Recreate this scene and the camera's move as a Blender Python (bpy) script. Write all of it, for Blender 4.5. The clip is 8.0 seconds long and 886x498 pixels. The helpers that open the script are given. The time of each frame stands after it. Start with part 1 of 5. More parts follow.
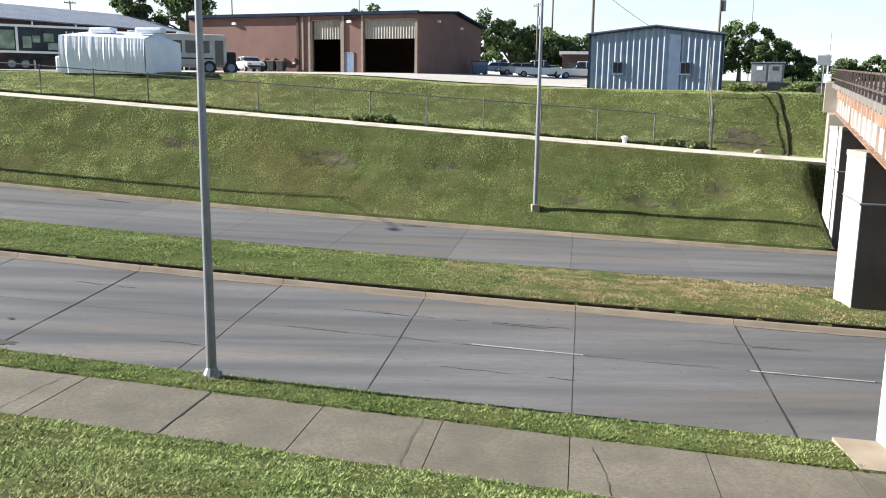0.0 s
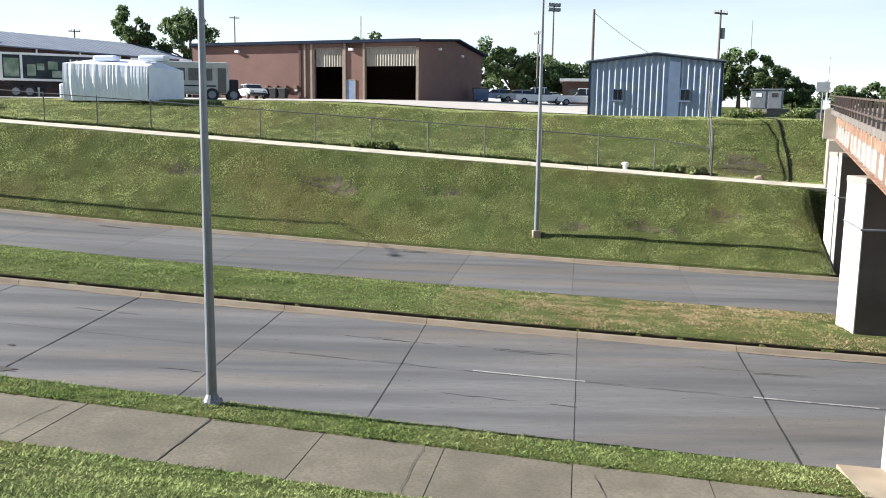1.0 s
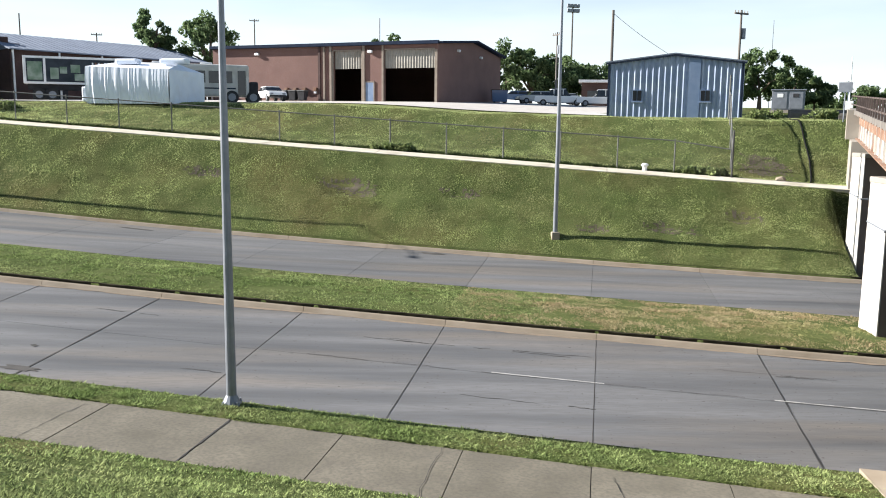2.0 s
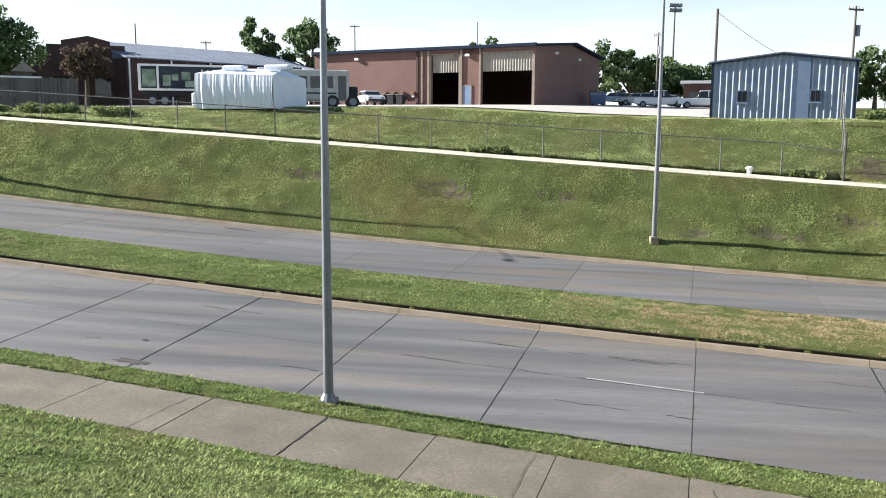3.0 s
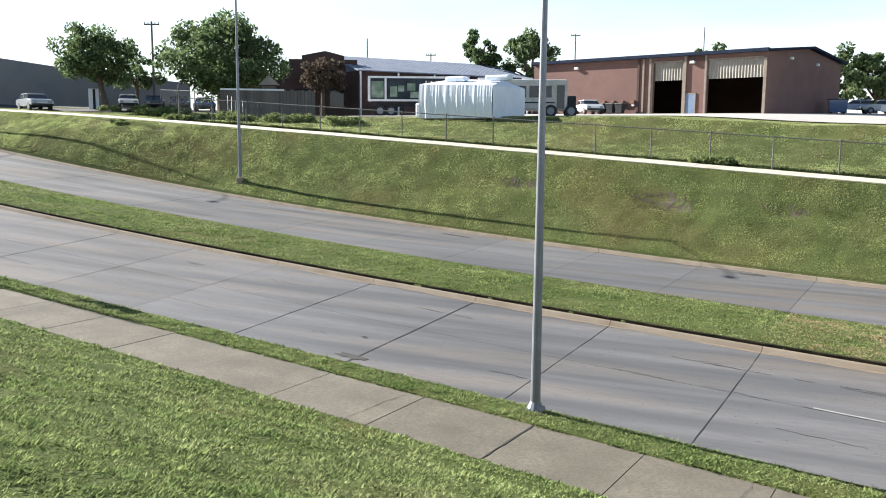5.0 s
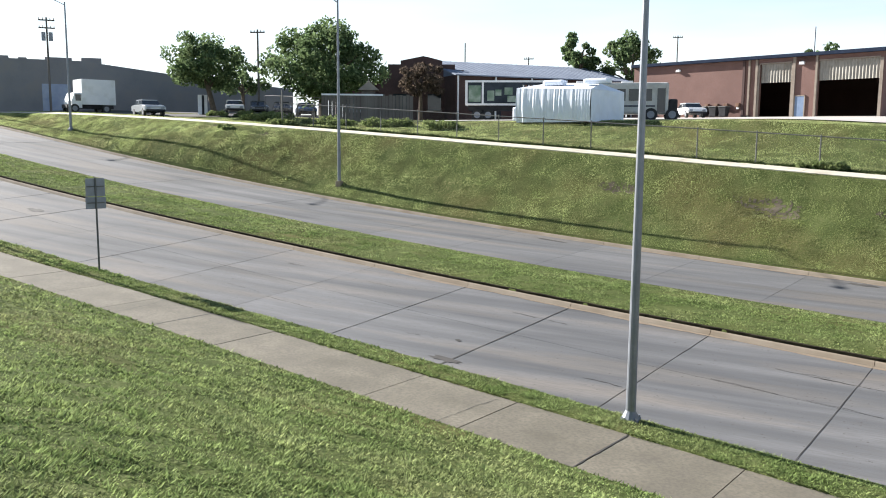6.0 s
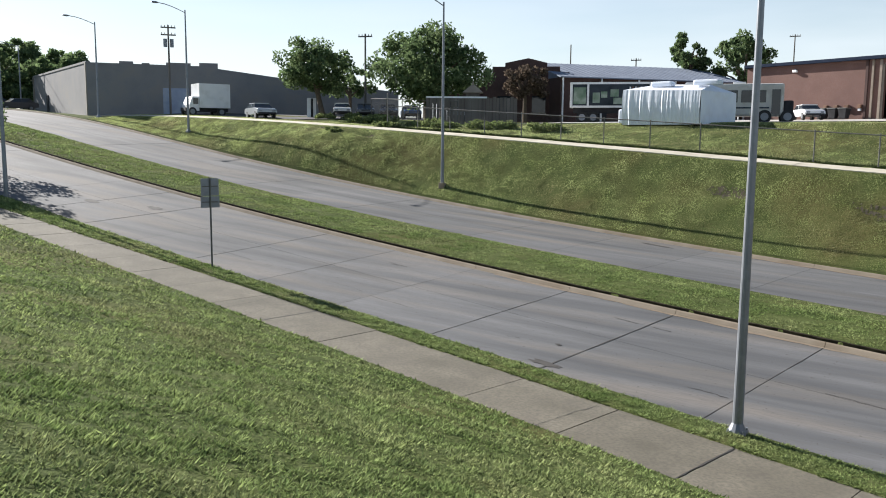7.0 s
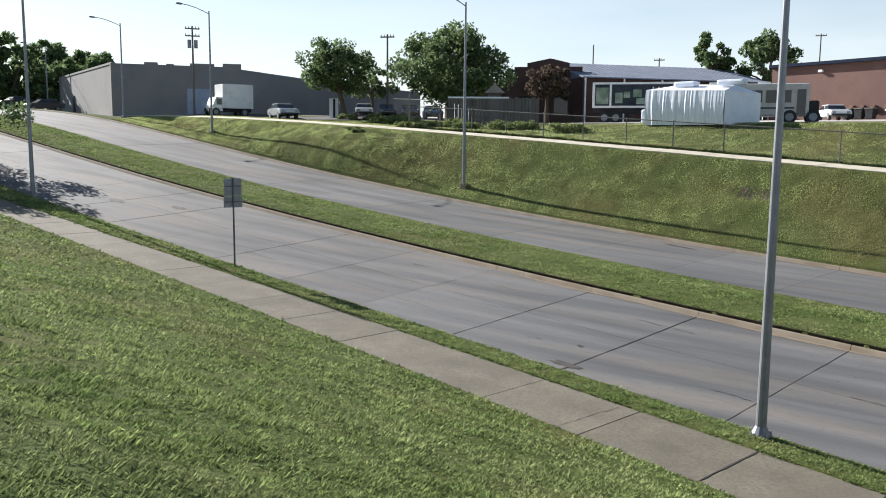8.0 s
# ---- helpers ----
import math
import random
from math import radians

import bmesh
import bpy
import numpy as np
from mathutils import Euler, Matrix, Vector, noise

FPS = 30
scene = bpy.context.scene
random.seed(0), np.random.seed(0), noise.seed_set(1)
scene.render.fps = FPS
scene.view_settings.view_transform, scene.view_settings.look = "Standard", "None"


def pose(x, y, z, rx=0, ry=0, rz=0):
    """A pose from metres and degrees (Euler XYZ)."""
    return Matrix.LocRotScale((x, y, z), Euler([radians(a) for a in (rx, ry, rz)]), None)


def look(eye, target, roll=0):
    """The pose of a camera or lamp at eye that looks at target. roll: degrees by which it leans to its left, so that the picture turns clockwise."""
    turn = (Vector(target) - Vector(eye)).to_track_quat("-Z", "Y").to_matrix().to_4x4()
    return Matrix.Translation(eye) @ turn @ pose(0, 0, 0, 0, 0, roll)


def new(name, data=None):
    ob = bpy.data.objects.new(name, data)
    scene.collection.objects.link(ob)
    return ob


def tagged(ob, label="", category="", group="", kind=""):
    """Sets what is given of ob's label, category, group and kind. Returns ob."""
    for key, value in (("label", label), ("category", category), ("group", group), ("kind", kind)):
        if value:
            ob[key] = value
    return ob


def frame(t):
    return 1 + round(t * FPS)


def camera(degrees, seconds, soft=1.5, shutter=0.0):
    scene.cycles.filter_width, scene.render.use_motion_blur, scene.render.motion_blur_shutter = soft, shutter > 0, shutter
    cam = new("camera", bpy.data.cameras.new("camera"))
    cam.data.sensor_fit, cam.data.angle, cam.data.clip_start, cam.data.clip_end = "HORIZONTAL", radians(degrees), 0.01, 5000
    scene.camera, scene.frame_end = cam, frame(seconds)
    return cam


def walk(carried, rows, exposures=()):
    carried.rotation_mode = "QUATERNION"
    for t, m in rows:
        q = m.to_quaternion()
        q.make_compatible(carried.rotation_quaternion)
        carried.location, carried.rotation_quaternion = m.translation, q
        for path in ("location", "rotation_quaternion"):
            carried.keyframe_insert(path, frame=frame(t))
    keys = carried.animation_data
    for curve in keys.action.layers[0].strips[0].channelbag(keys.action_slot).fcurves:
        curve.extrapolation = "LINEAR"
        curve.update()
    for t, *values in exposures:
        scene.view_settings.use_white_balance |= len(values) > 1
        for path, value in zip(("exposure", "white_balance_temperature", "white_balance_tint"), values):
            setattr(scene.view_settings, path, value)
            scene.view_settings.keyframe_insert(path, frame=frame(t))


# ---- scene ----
# The camera stands on a grass bank beside the road and turns to the left: seconds, yaw, pitch, roll
EYE = Vector((0.0, 0.0, 6.0))
TURNS = [
    (0.0, -3.56, -10.38, 0.82),
    (0.2, -3.60, -9.34, 0.72),
    (0.3, -3.64, -9.11, 0.69),
    (0.5, -3.68, -8.73, 0.62),
    (0.7, -3.66, -8.72, 0.62),
    (1.0, -3.45, -8.61, 0.76),
    (1.2, -3.37, -8.64, 0.76),
    (2.3, -1.13, -8.47, 0.49),
    (2.5, -0.00, -8.45, 0.39),
    (2.7, 1.99, -8.40, 0.31),
    (3.0, 4.38, -8.36, 0.30),
    (3.2, 5.91, -8.30, 0.28),
    (3.5, 8.31, -8.25, 0.34),
    (3.7, 9.60, -8.17, 0.31),
    (4.0, 11.33, -8.09, 0.36),
    (4.2, 12.94, -8.03, 0.38),
    (4.5, 15.44, -7.89, 0.47),
    (4.7, 16.94, -7.86, 0.44),
    (5.8, 23.98, -7.67, 0.43),
    (6.0, 25.45, -7.60, 0.37),
    (6.2, 26.90, -7.54, 0.37),
    (6.5, 28.79, -7.52, 0.40),
    (6.7, 30.23, -7.48, 0.31),
    (7.0, 32.41, -7.49, 0.48),
    (7.2, 33.20, -7.52, 0.57),
    (7.5, 33.85, -7.47, 0.50),
    (7.7, 34.00, -7.50, 0.53),
    (8.0, 33.87, -7.48, 0.50),
]
cam = camera(55.56, 8.0, soft=1.0)


def aim(yaw, pitch, roll):
    a, b = radians(yaw), radians(pitch)
    return look(EYE, EYE + Vector((-math.sin(a) * math.cos(b), math.cos(a) * math.cos(b), math.sin(b))), roll)


walk(cam, [(t, aim(y, p, r)) for t, y, p, r in TURNS], [(0.0, 1.6), (1.2, 1.6), (4.6, 1.76), (6.25, 1.72), (6.5, 1.3), (8.0, 1.32)])

# ---- daylight: a low clear morning sun from along the road ----
SUN = Vector((-0.9816 * math.cos(radians(26)), 0.1908 * math.cos(radians(26)), math.sin(radians(26))))
world = bpy.data.worlds.new("sky")
scene.world = world
world.use_nodes = True
wn = world.node_tree.nodes
sky = wn.new("ShaderNodeTexSky")
sky.sky_type = "NISHITA"
sky.sun_disc = False
sky.sun_elevation = radians(26)
sky.sun_rotation = math.atan2(SUN.x, SUN.y)
sky.air_density, sky.dust_density, sky.ozone_density = 1.0, 0.3, 1.5
wn["Background"].inputs[1].default_value = 0.05
# thin white haze, thickest low over the horizon, with faint wisps
wl = world.node_tree.links
wc = wn.new("ShaderNodeTexCoord")
wm = wn.new("ShaderNodeMapping")
wm.inputs["Scale"].default_value = (1.2, 1.2, 7.0)
wl.new(wc.outputs["Generated"], wm.inputs[0])
wt = wn.new("ShaderNodeTexNoise")
wt.inputs["Scale"].default_value, wt.inputs["Detail"].default_value = 2.2, 5
wl.new(wm.outputs[0], wt.inputs["Vector"])
ws = wn.new("ShaderNodeSeparateXYZ")
wl.new(wc.outputs["Generated"], ws.inputs[0])
wr = wn.new("ShaderNodeMapRange")
wr.interpolation_type = "SMOOTHSTEP"
wr.inputs[1].default_value, wr.inputs[2].default_value = -0.02, 0.33
wr.inputs[3].default_value, wr.inputs[4].default_value = 0.9, 0.02
wl.new(ws.outputs[2], wr.inputs[0])
wk = wn.new("ShaderNodeMapRange")
wk.inputs[1].default_value, wk.inputs[2].default_value = 0.3, 0.65
wk.inputs[3].default_value, wk.inputs[4].default_value = 0.55, 1.0
wl.new(wt.outputs["Fac"], wk.inputs[0])
wp = wn.new("ShaderNodeMath")
wp.operation = "MULTIPLY"
wl.new(wr.outputs[0], wp.inputs[0])
wl.new(wk.outputs[0], wp.inputs[1])
wx = wn.new("ShaderNodeMix")
wx.data_type = "RGBA"
wl.new(wp.outputs[0], wx.inputs[0])
wl.new(sky.outputs[0], wx.inputs[6])
wx.inputs[7].default_value = (7.9, 8.6, 9.3, 1)
wl.new(wx.outputs[2], wn["Background"].inputs[0])
sun = new("sun", bpy.data.lights.new("sun", "SUN"))
sun.data.energy, sun.data.angle, sun.data.color = 5.0, radians(0.4), (1.0, 0.96, 0.91)
sun.matrix_world = look(SUN * 50, (0, 0, 0))



# ---- materials ----
def material(name, colours, scale=2.0, detail=6, rough=0.85, metal=0.0, bump=0.0, bump_scale=40.0, random_amount=0.0,
             stain=None, stain_scale=0.4, stain_amount=0.5, fine=None, fine_scale=60.0, fine_amount=0.25, stretch=(1, 1, 1), turn=0.0, spec=0.5, pits=0.0):
    """A procedural surface: a large-scale mix of two colours, stains, a fine grain and relief, in metres."""
    m = bpy.data.materials.new(name)
    m.use_nodes = True
    n, l = m.node_tree.nodes, m.node_tree.links
    b = n["Principled BSDF"]
    b.inputs["Roughness"].default_value, b.inputs["Metallic"].default_value = rough, metal
    b.inputs["Specular IOR Level"].default_value = spec
    geo = n.new("ShaderNodeNewGeometry")
    mp = n.new("ShaderNodeMapping")
    mp.inputs["Scale"].default_value = stretch
    mp.inputs["Rotation"].default_value = (0, 0, radians(turn))
    l.new(geo.outputs["Position"], mp.inputs[0])

    def cloud(s, d, lo, hi):
        t = n.new("ShaderNodeTexNoise")
        t.inputs["Scale"].default_value, t.inputs["Detail"].default_value = s, d
        l.new(mp.outputs[0], t.inputs["Vector"])
        r = n.new("ShaderNodeMapRange")
        r.inputs[1].default_value, r.inputs[2].default_value = lo, hi
        l.new(t.outputs["Fac"], r.inputs[0])
        return r.outputs[0]

    def mix(fac, a, c, amount=1.0):
        x = n.new("ShaderNodeMix")
        x.data_type = "RGBA"
        k = fac
        if amount != 1.0:
            mm = n.new("ShaderNodeMath")
            mm.operation = "MULTIPLY"
            mm.inputs[1].default_value = amount
            l.new(fac, mm.inputs[0])
            k = mm.outputs[0]
        l.new(k, x.inputs[0])
        for sock, val in ((x.inputs[6], a), (x.inputs[7], c)):
            if isinstance(val, tuple):
                sock.default_value = (*val, 1)
            else:
                l.new(val, sock)
        return x.outputs[2]

    col = mix(cloud(scale, detail, 0.32, 0.68), colours[0], colours[1])
    if stain:
        col = mix(cloud(stain_scale, 8, 0.5, 0.66), col, stain, stain_amount)
    if fine:
        col = mix(cloud(fine_scale, 3, 0.4, 0.65), col, fine, fine_amount)
    if pits:
        raw = n.new("ShaderNodeTexNoise")
        raw.inputs["Scale"].default_value, raw.inputs["Detail"].default_value = 11.0, 4
        l.new(geo.outputs["Position"], raw.inputs["Vector"])
        rr_ = n.new("ShaderNodeMapRange")
        rr_.inputs[1].default_value, rr_.inputs[2].default_value = 0.665, 0.71
        l.new(raw.outputs["Fac"], rr_.inputs[0])
        col = mix(rr_.outputs[0], col, (0.06, 0.055, 0.05), pits)
    if random_amount:
        oi = n.new("ShaderNodeObjectInfo")
        hs = n.new("ShaderNodeHueSaturation")
        r = n.new("ShaderNodeMapRange")
        r.inputs[3].default_value, r.inputs[4].default_value = 1 - random_amount, 1 + random_amount
        l.new(oi.outputs["Random"], r.inputs[0])
        l.new(r.outputs[0], hs.inputs["Value"])
        l.new(col, hs.inputs["Color"])
        col = hs.outputs[0]
    l.new(col, b.inputs["Base Color"])
    if bump:
        t = n.new("ShaderNodeTexNoise")
        t.inputs["Scale"].default_value, t.inputs["Detail"].default_value = bump_scale, 5
        l.new(mp.outputs[0], t.inputs["Vector"])
        bp = n.new("ShaderNodeBump")
        bp.inputs["Strength"].default_value, bp.inputs["Distance"].default_value = 1.0, bump
        l.new(t.outputs["Fac"], bp.inputs["Height"])
        l.new(bp.outputs[0], b.inputs["Normal"])
    return m


def leaf_material(name, a, c, scale=1.2, through_light=0.35, dry=None, dry_amount=0.5, spread=0.4, mottle=None, mottle_scale=1.5, mottle_amount=0.6):
    """Leaves and grass blades: colour varies from blade to blade and in patches, and light passes through."""
    m = material(name, (a, c), scale=scale, detail=4, rough=0.85, stain=dry, stain_scale=0.3, stain_amount=dry_amount, fine=mottle, fine_scale=mottle_scale, fine_amount=mottle_amount)
    m.node_tree.nodes["Principled BSDF"].inputs["Specular IOR Level"].default_value = 0.05
    n, l = m.node_tree.nodes, m.node_tree.links
    b = n["Principled BSDF"]
    src = b.inputs["Base Color"].links[0].from_socket
    geo = n.new("ShaderNodeNewGeometry")
    r = n.new("ShaderNodeMapRange")
    r.inputs[3].default_value, r.inputs[4].default_value = 1 - spread, 1 + spread
    l.new(geo.outputs["Random Per Island"], r.inputs[0])
    hs = n.new("ShaderNodeHueSaturation")
    l.new(r.outputs[0], hs.inputs["Value"])
    l.new(src, hs.inputs["Color"])
    l.new(hs.outputs[0], b.inputs["Base Color"])
    tr = n.new("ShaderNodeBsdfTranslucent")
    l.new(hs.outputs[0], tr.inputs[0])
    mx = n.new("ShaderNodeMixShader")
    mx.inputs[0].default_value = through_light
    l.new(b.outputs[0], mx.inputs[1])
    l.new(tr.outputs[0], mx.inputs[2])
    l.new(mx.outputs[0], n["Material Output"].inputs[0])
    return m


GRASS = material("mown_grass", ((0.065, 0.085, 0.03), (0.115, 0.13, 0.052)), scale=0.8, rough=0.95, spec=0.03, bump=0.05, bump_scale=14,
                 stain=(0.15, 0.11, 0.05), stain_scale=0.16, stain_amount=0.5, fine=(0.04, 0.06, 0.01), fine_scale=12, fine_amount=0.6)
CONCRETE = material("road_concrete", ((0.056, 0.059, 0.064), (0.14, 0.14, 0.143)), scale=0.9, rough=0.85, spec=0.3, bump=0.004, bump_scale=60, random_amount=0.09,
                    stain=(0.165, 0.142, 0.118), stain_scale=0.7, stain_amount=0.6, fine=(0.085, 0.082, 0.078), fine_scale=22, fine_amount=0.4, stretch=(0.09, 1.0, 1), turn=11, pits=0.85)
JOINT = material("joint_tar", ((0.025, 0.023, 0.02), (0.05, 0.045, 0.04)), rough=0.9)
WALKWAY = material("sidewalk_concrete", ((0.13, 0.117, 0.09), (0.19, 0.17, 0.132)), scale=0.9, rough=0.9, spec=0.2, bump=0.004, bump_scale=60, random_amount=0.09,
                   stain=(0.14, 0.125, 0.1), stain_scale=1.3, stain_amount=0.6, fine=(0.1, 0.092, 0.075), fine_scale=14, fine_amount=0.55, pits=0.35)
FARWALK = material("pale_sidewalk_concrete", ((0.46, 0.42, 0.335), (0.55, 0.505, 0.41)), scale=0.9, rough=0.9, spec=0.2, random_amount=0.05, stain=(0.3, 0.26, 0.2), stain_scale=0.8)
KERB = material("kerb_concrete", ((0.26, 0.215, 0.16), (0.33, 0.275, 0.21)), scale=1.2, rough=0.9, spec=0.2, bump=0.004, random_amount=0.06,
                stain=(0.2, 0.15, 0.1), stain_scale=0.5, stain_amount=0.5)
PAINT = material("road_paint", ((0.36, 0.35, 0.33), (0.2, 0.195, 0.185)), scale=5, rough=0.7)
BRICK = material("red_brick", ((0.15, 0.086, 0.074), (0.19, 0.11, 0.094)), scale=0.6, rough=0.9, bump=0.004, fine=(0.16, 0.08, 0.06), fine_scale=8, fine_amount=0.5)
DARKBRICK = material("dark_brick", ((0.06, 0.036, 0.032), (0.085, 0.05, 0.044)), scale=0.7, rough=0.9, fine=(0.06, 0.03, 0.025), fine_scale=6, fine_amount=0.5)
STEEL = material("galvanised_steel", ((0.185, 0.2, 0.225), (0.24, 0.255, 0.285)), scale=3, rough=0.42, metal=0.35, fine=(0.17, 0.18, 0.2), fine_scale=14)
SIDING = material("blue_grey_siding", ((0.21, 0.265, 0.375), (0.27, 0.325, 0.435)), scale=1.5, rough=0.5, metal=0.1, stain=(0.36, 0.4, 0.45), stain_scale=1.0)
TRIM_BLUE = material("blue_trim", ((0.018, 0.026, 0.046), (0.028, 0.038, 0.064)), rough=0.85, spec=0.05)
DARK = material("dark_interior", ((0.02, 0.02, 0.022), (0.035, 0.035, 0.04)), rough=0.9)
WHITE = material("white_paint", ((0.74, 0.75, 0.76), (0.8, 0.8, 0.8)), scale=1.5, rough=0.45, stain=(0.6, 0.6, 0.58), stain_scale=1.2)
TARP = material("white_tarp", ((0.68, 0.73, 0.82), (0.76, 0.8, 0.87)), scale=1.2, rough=0.55, stain=(0.66, 0.68, 0.72), stain_scale=1.5)
GREYBLOCK = material("grey_block", ((0.18, 0.18, 0.188), (0.22, 0.22, 0.226)), scale=0.5, rough=0.9, stain=(0.22, 0.2, 0.18), stain_scale=0.5, fine=(0.24, 0.22, 0.2), fine_scale=5)
GIRDER = material("painted_girder", ((0.4, 0.385, 0.36), (0.5, 0.48, 0.45)), scale=1.3, rough=0.8, stain=(0.24, 0.12, 0.07), stain_scale=1.3, stain_amount=0.75, fine=(0.38, 0.3, 0.24), fine_scale=9, stretch=(1, 1, 0.35))
RUST = material("rusted_steel", ((0.13, 0.065, 0.04), (0.25, 0.165, 0.115)), scale=1.8, rough=0.85, stain=(0.2, 0.085, 0.04), stain_scale=1.2, stain_amount=0.8)
PALECONC = material("pale_concrete", ((0.22, 0.2, 0.17), (0.28, 0.255, 0.22)), scale=0.9, rough=0.9, stain=(0.27, 0.22, 0.16), stain_scale=0.7)
WOOD = material("weathered_wood", ((0.105, 0.092, 0.08), (0.165, 0.148, 0.13)), scale=2, rough=0.9, stretch=(1, 1, 0.1))
GLASS = material("dark_glass", ((0.02, 0.025, 0.03), (0.03, 0.035, 0.04)), rough=0.08)
RUBBER = material("black_rubber", ((0.015, 0.015, 0.015), (0.03, 0.03, 0.03)), rough=0.8)
GRAVEL = material("pale_gravel", ((0.36, 0.33, 0.3), (0.46, 0.43, 0.39)), scale=1.0, rough=0.95, fine=(0.25, 0.23, 0.2), fine_scale=14)
ROOFMETAL = material("pale_metal_roof", ((0.15, 0.175, 0.225), (0.19, 0.22, 0.275)), scale=0.6, rough=0.8, spec=0.2)
LEAF = leaf_material("tree_leaves", (0.07, 0.115, 0.05), (0.165, 0.215, 0.1), through_light=0.45)
BLADE = leaf_material("grass_blades", (0.165, 0.225, 0.075), (0.3, 0.355, 0.145), scale=0.5, through_light=0.32, dry=(0.33, 0.3, 0.17), dry_amount=0.4, spread=0.75,
                      mottle=(0.11, 0.155, 0.055), mottle_scale=2.6, mottle_amount=0.45)
BANKBLADE = leaf_material("bank_grass_blades", (0.36, 0.425, 0.17), (0.51, 0.56, 0.26), scale=0.35, through_light=0.42, dry=(0.3, 0.25, 0.15), dry_amount=0.6, spread=0.22,
                          mottle=(0.155, 0.16, 0.075), mottle_scale=1.0, mottle_amount=0.8)
BARK = material("bark", ((0.09, 0.065, 0.045), (0.13, 0.1, 0.075)), scale=4, rough=0.95)


# ---- mesh helpers ----
def mesh_from(name, verts, faces, mat, smooth=False):
    me = bpy.data.meshes.new(name)
    me.from_pydata([tuple(p) for p in verts], [], faces)
    for m in mat if isinstance(mat, (list, tuple)) else (mat,):
        me.materials.append(m)
    if smooth:
        me.polygons.foreach_set("use_smooth", [True] * len(me.polygons))
    me.update()
    return me


def part(name, bm, mat, parent, label="", at=None):
    """Links a bmesh, or a ready mesh, as one mesh object under a thing or part."""
    if isinstance(bm, bmesh.types.BMesh):
        me = bpy.data.meshes.new(name)
        bm.to_mesh(me)
        bm.free()
        me.materials.append(mat)
    else:
        me = bm
    ob = new(name, me)
    ob.parent = parent
    if at is not None:
        ob.matrix_basis = at
    if label:
        ob["label"] = label
    return ob


def thing(name, label, category, m=None, group="", kind=""):
    ob = new(name)
    ob.empty_display_size = 0.3
    if m is not None:
        ob.matrix_basis = m
    return tagged(ob, label, category, group, kind)


def box(bm, x0, y0, z0, x1, y1, z1, bevel=0.0):
    r = bmesh.ops.create_cube(bm, size=1.0, matrix=Matrix.LocRotScale(((x0 + x1) / 2, (y0 + y1) / 2, (z0 + z1) / 2), None, (x1 - x0, y1 - y0, z1 - z0)))
    if bevel:
        es = list({e for v in r["verts"] for e in v.link_edges})
        bmesh.ops.bevel(bm, geom=es, offset=bevel, segments=2, affect="EDGES", profile=0.6)
    return bm


def boxes(*dims, bevel=0.0):
    bm = bmesh.new()
    for d in dims:
        box(bm, *d, bevel=bevel)
    return bm


def tube(bm, a, b, r0, r1=None, seg=10):
    """A tapered round bar from a to b."""
    a, b = Vector(a), Vector(b)
    d = b - a
    m = Matrix.Translation((a + b) / 2) @ d.to_track_quat("Z", "Y").to_matrix().to_4x4()
    bmesh.ops.create_cone(bm, cap_ends=True, segments=seg, radius1=r0, radius2=r0 if r1 is None else r1, depth=d.length, matrix=m)
    return bm


def prism(bm, outline, y0, y1):
    """An upright outline in x and z, drawn out from y0 to y1."""
    a = [bm.verts.new((x, y0, z)) for x, z in outline]
    b = [bm.verts.new((x, y1, z)) for x, z in outline]
    bm.faces.new(a)
    bm.faces.new(b[::-1])
    k = len(outline)
    for i in range(k):
        bm.faces.new((a[i], b[i], b[(i + 1) % k], a[(i + 1) % k]))
    bmesh.ops.recalc_face_normals(bm, faces=bm.faces[:])
    return bm


# ---- the lie of the land: the road's line (station s to the right, offset o to the far side) ----
def clampf(x, a, b):
    return max(a, min(b, x))


def smooth(x):
    x = clampf(x, 0.0, 1.0)
    return x * x * (3 - 2 * x)


def heading(s):
    u = clampf(s, -80, 40) / 50
    return -0.1842 - 0.1473 * u + 0.0036 * u**2 + 0.224 * u**3 + 0.13 * u**4


def road_z(s):
    u = clampf(s, -80, 40) / 50
    return 0.8555 - 3.3584 * u + 2.3037 * u**2 - 0.4079 * u**3 - 0.7519 * u**4


STEP = 0.5
LINE = {0: (-17.737, 29.095)}
for side in (1, -1):
    for i in range(1, 420):
        px, py = LINE[side * (i - 1)]
        h = heading(side * (i - 0.5) * STEP)
        LINE[side * i] = (px + side * STEP * math.cos(h), py + side * STEP * math.sin(h))


def place(s, o):
    """Plan position of station s, offset o."""
    i = math.floor(clampf(s / STEP, -418, 417))
    f = s / STEP - i
    (ax, ay), (bx, by) = LINE[i], LINE[i + 1]
    h = heading(s)
    return ax + (bx - ax) * f - math.sin(h) * o, ay + (by - ay) * f + math.cos(h) * o


LX = np.array([LINE[i][0] for i in range(-419, 420)])
LY = np.array([LINE[i][1] for i in range(-419, 420)])


def station(x, y):
    i = int(np.argmin((LX - x) ** 2 + (LY - y) ** 2))
    s = (i - 419) * STEP
    h = heading(s)
    ex, ey = x - LX[i], y - LY[i]
    return s + ex * math.cos(h) + ey * math.sin(h), -ex * math.sin(h) + ey * math.cos(h)


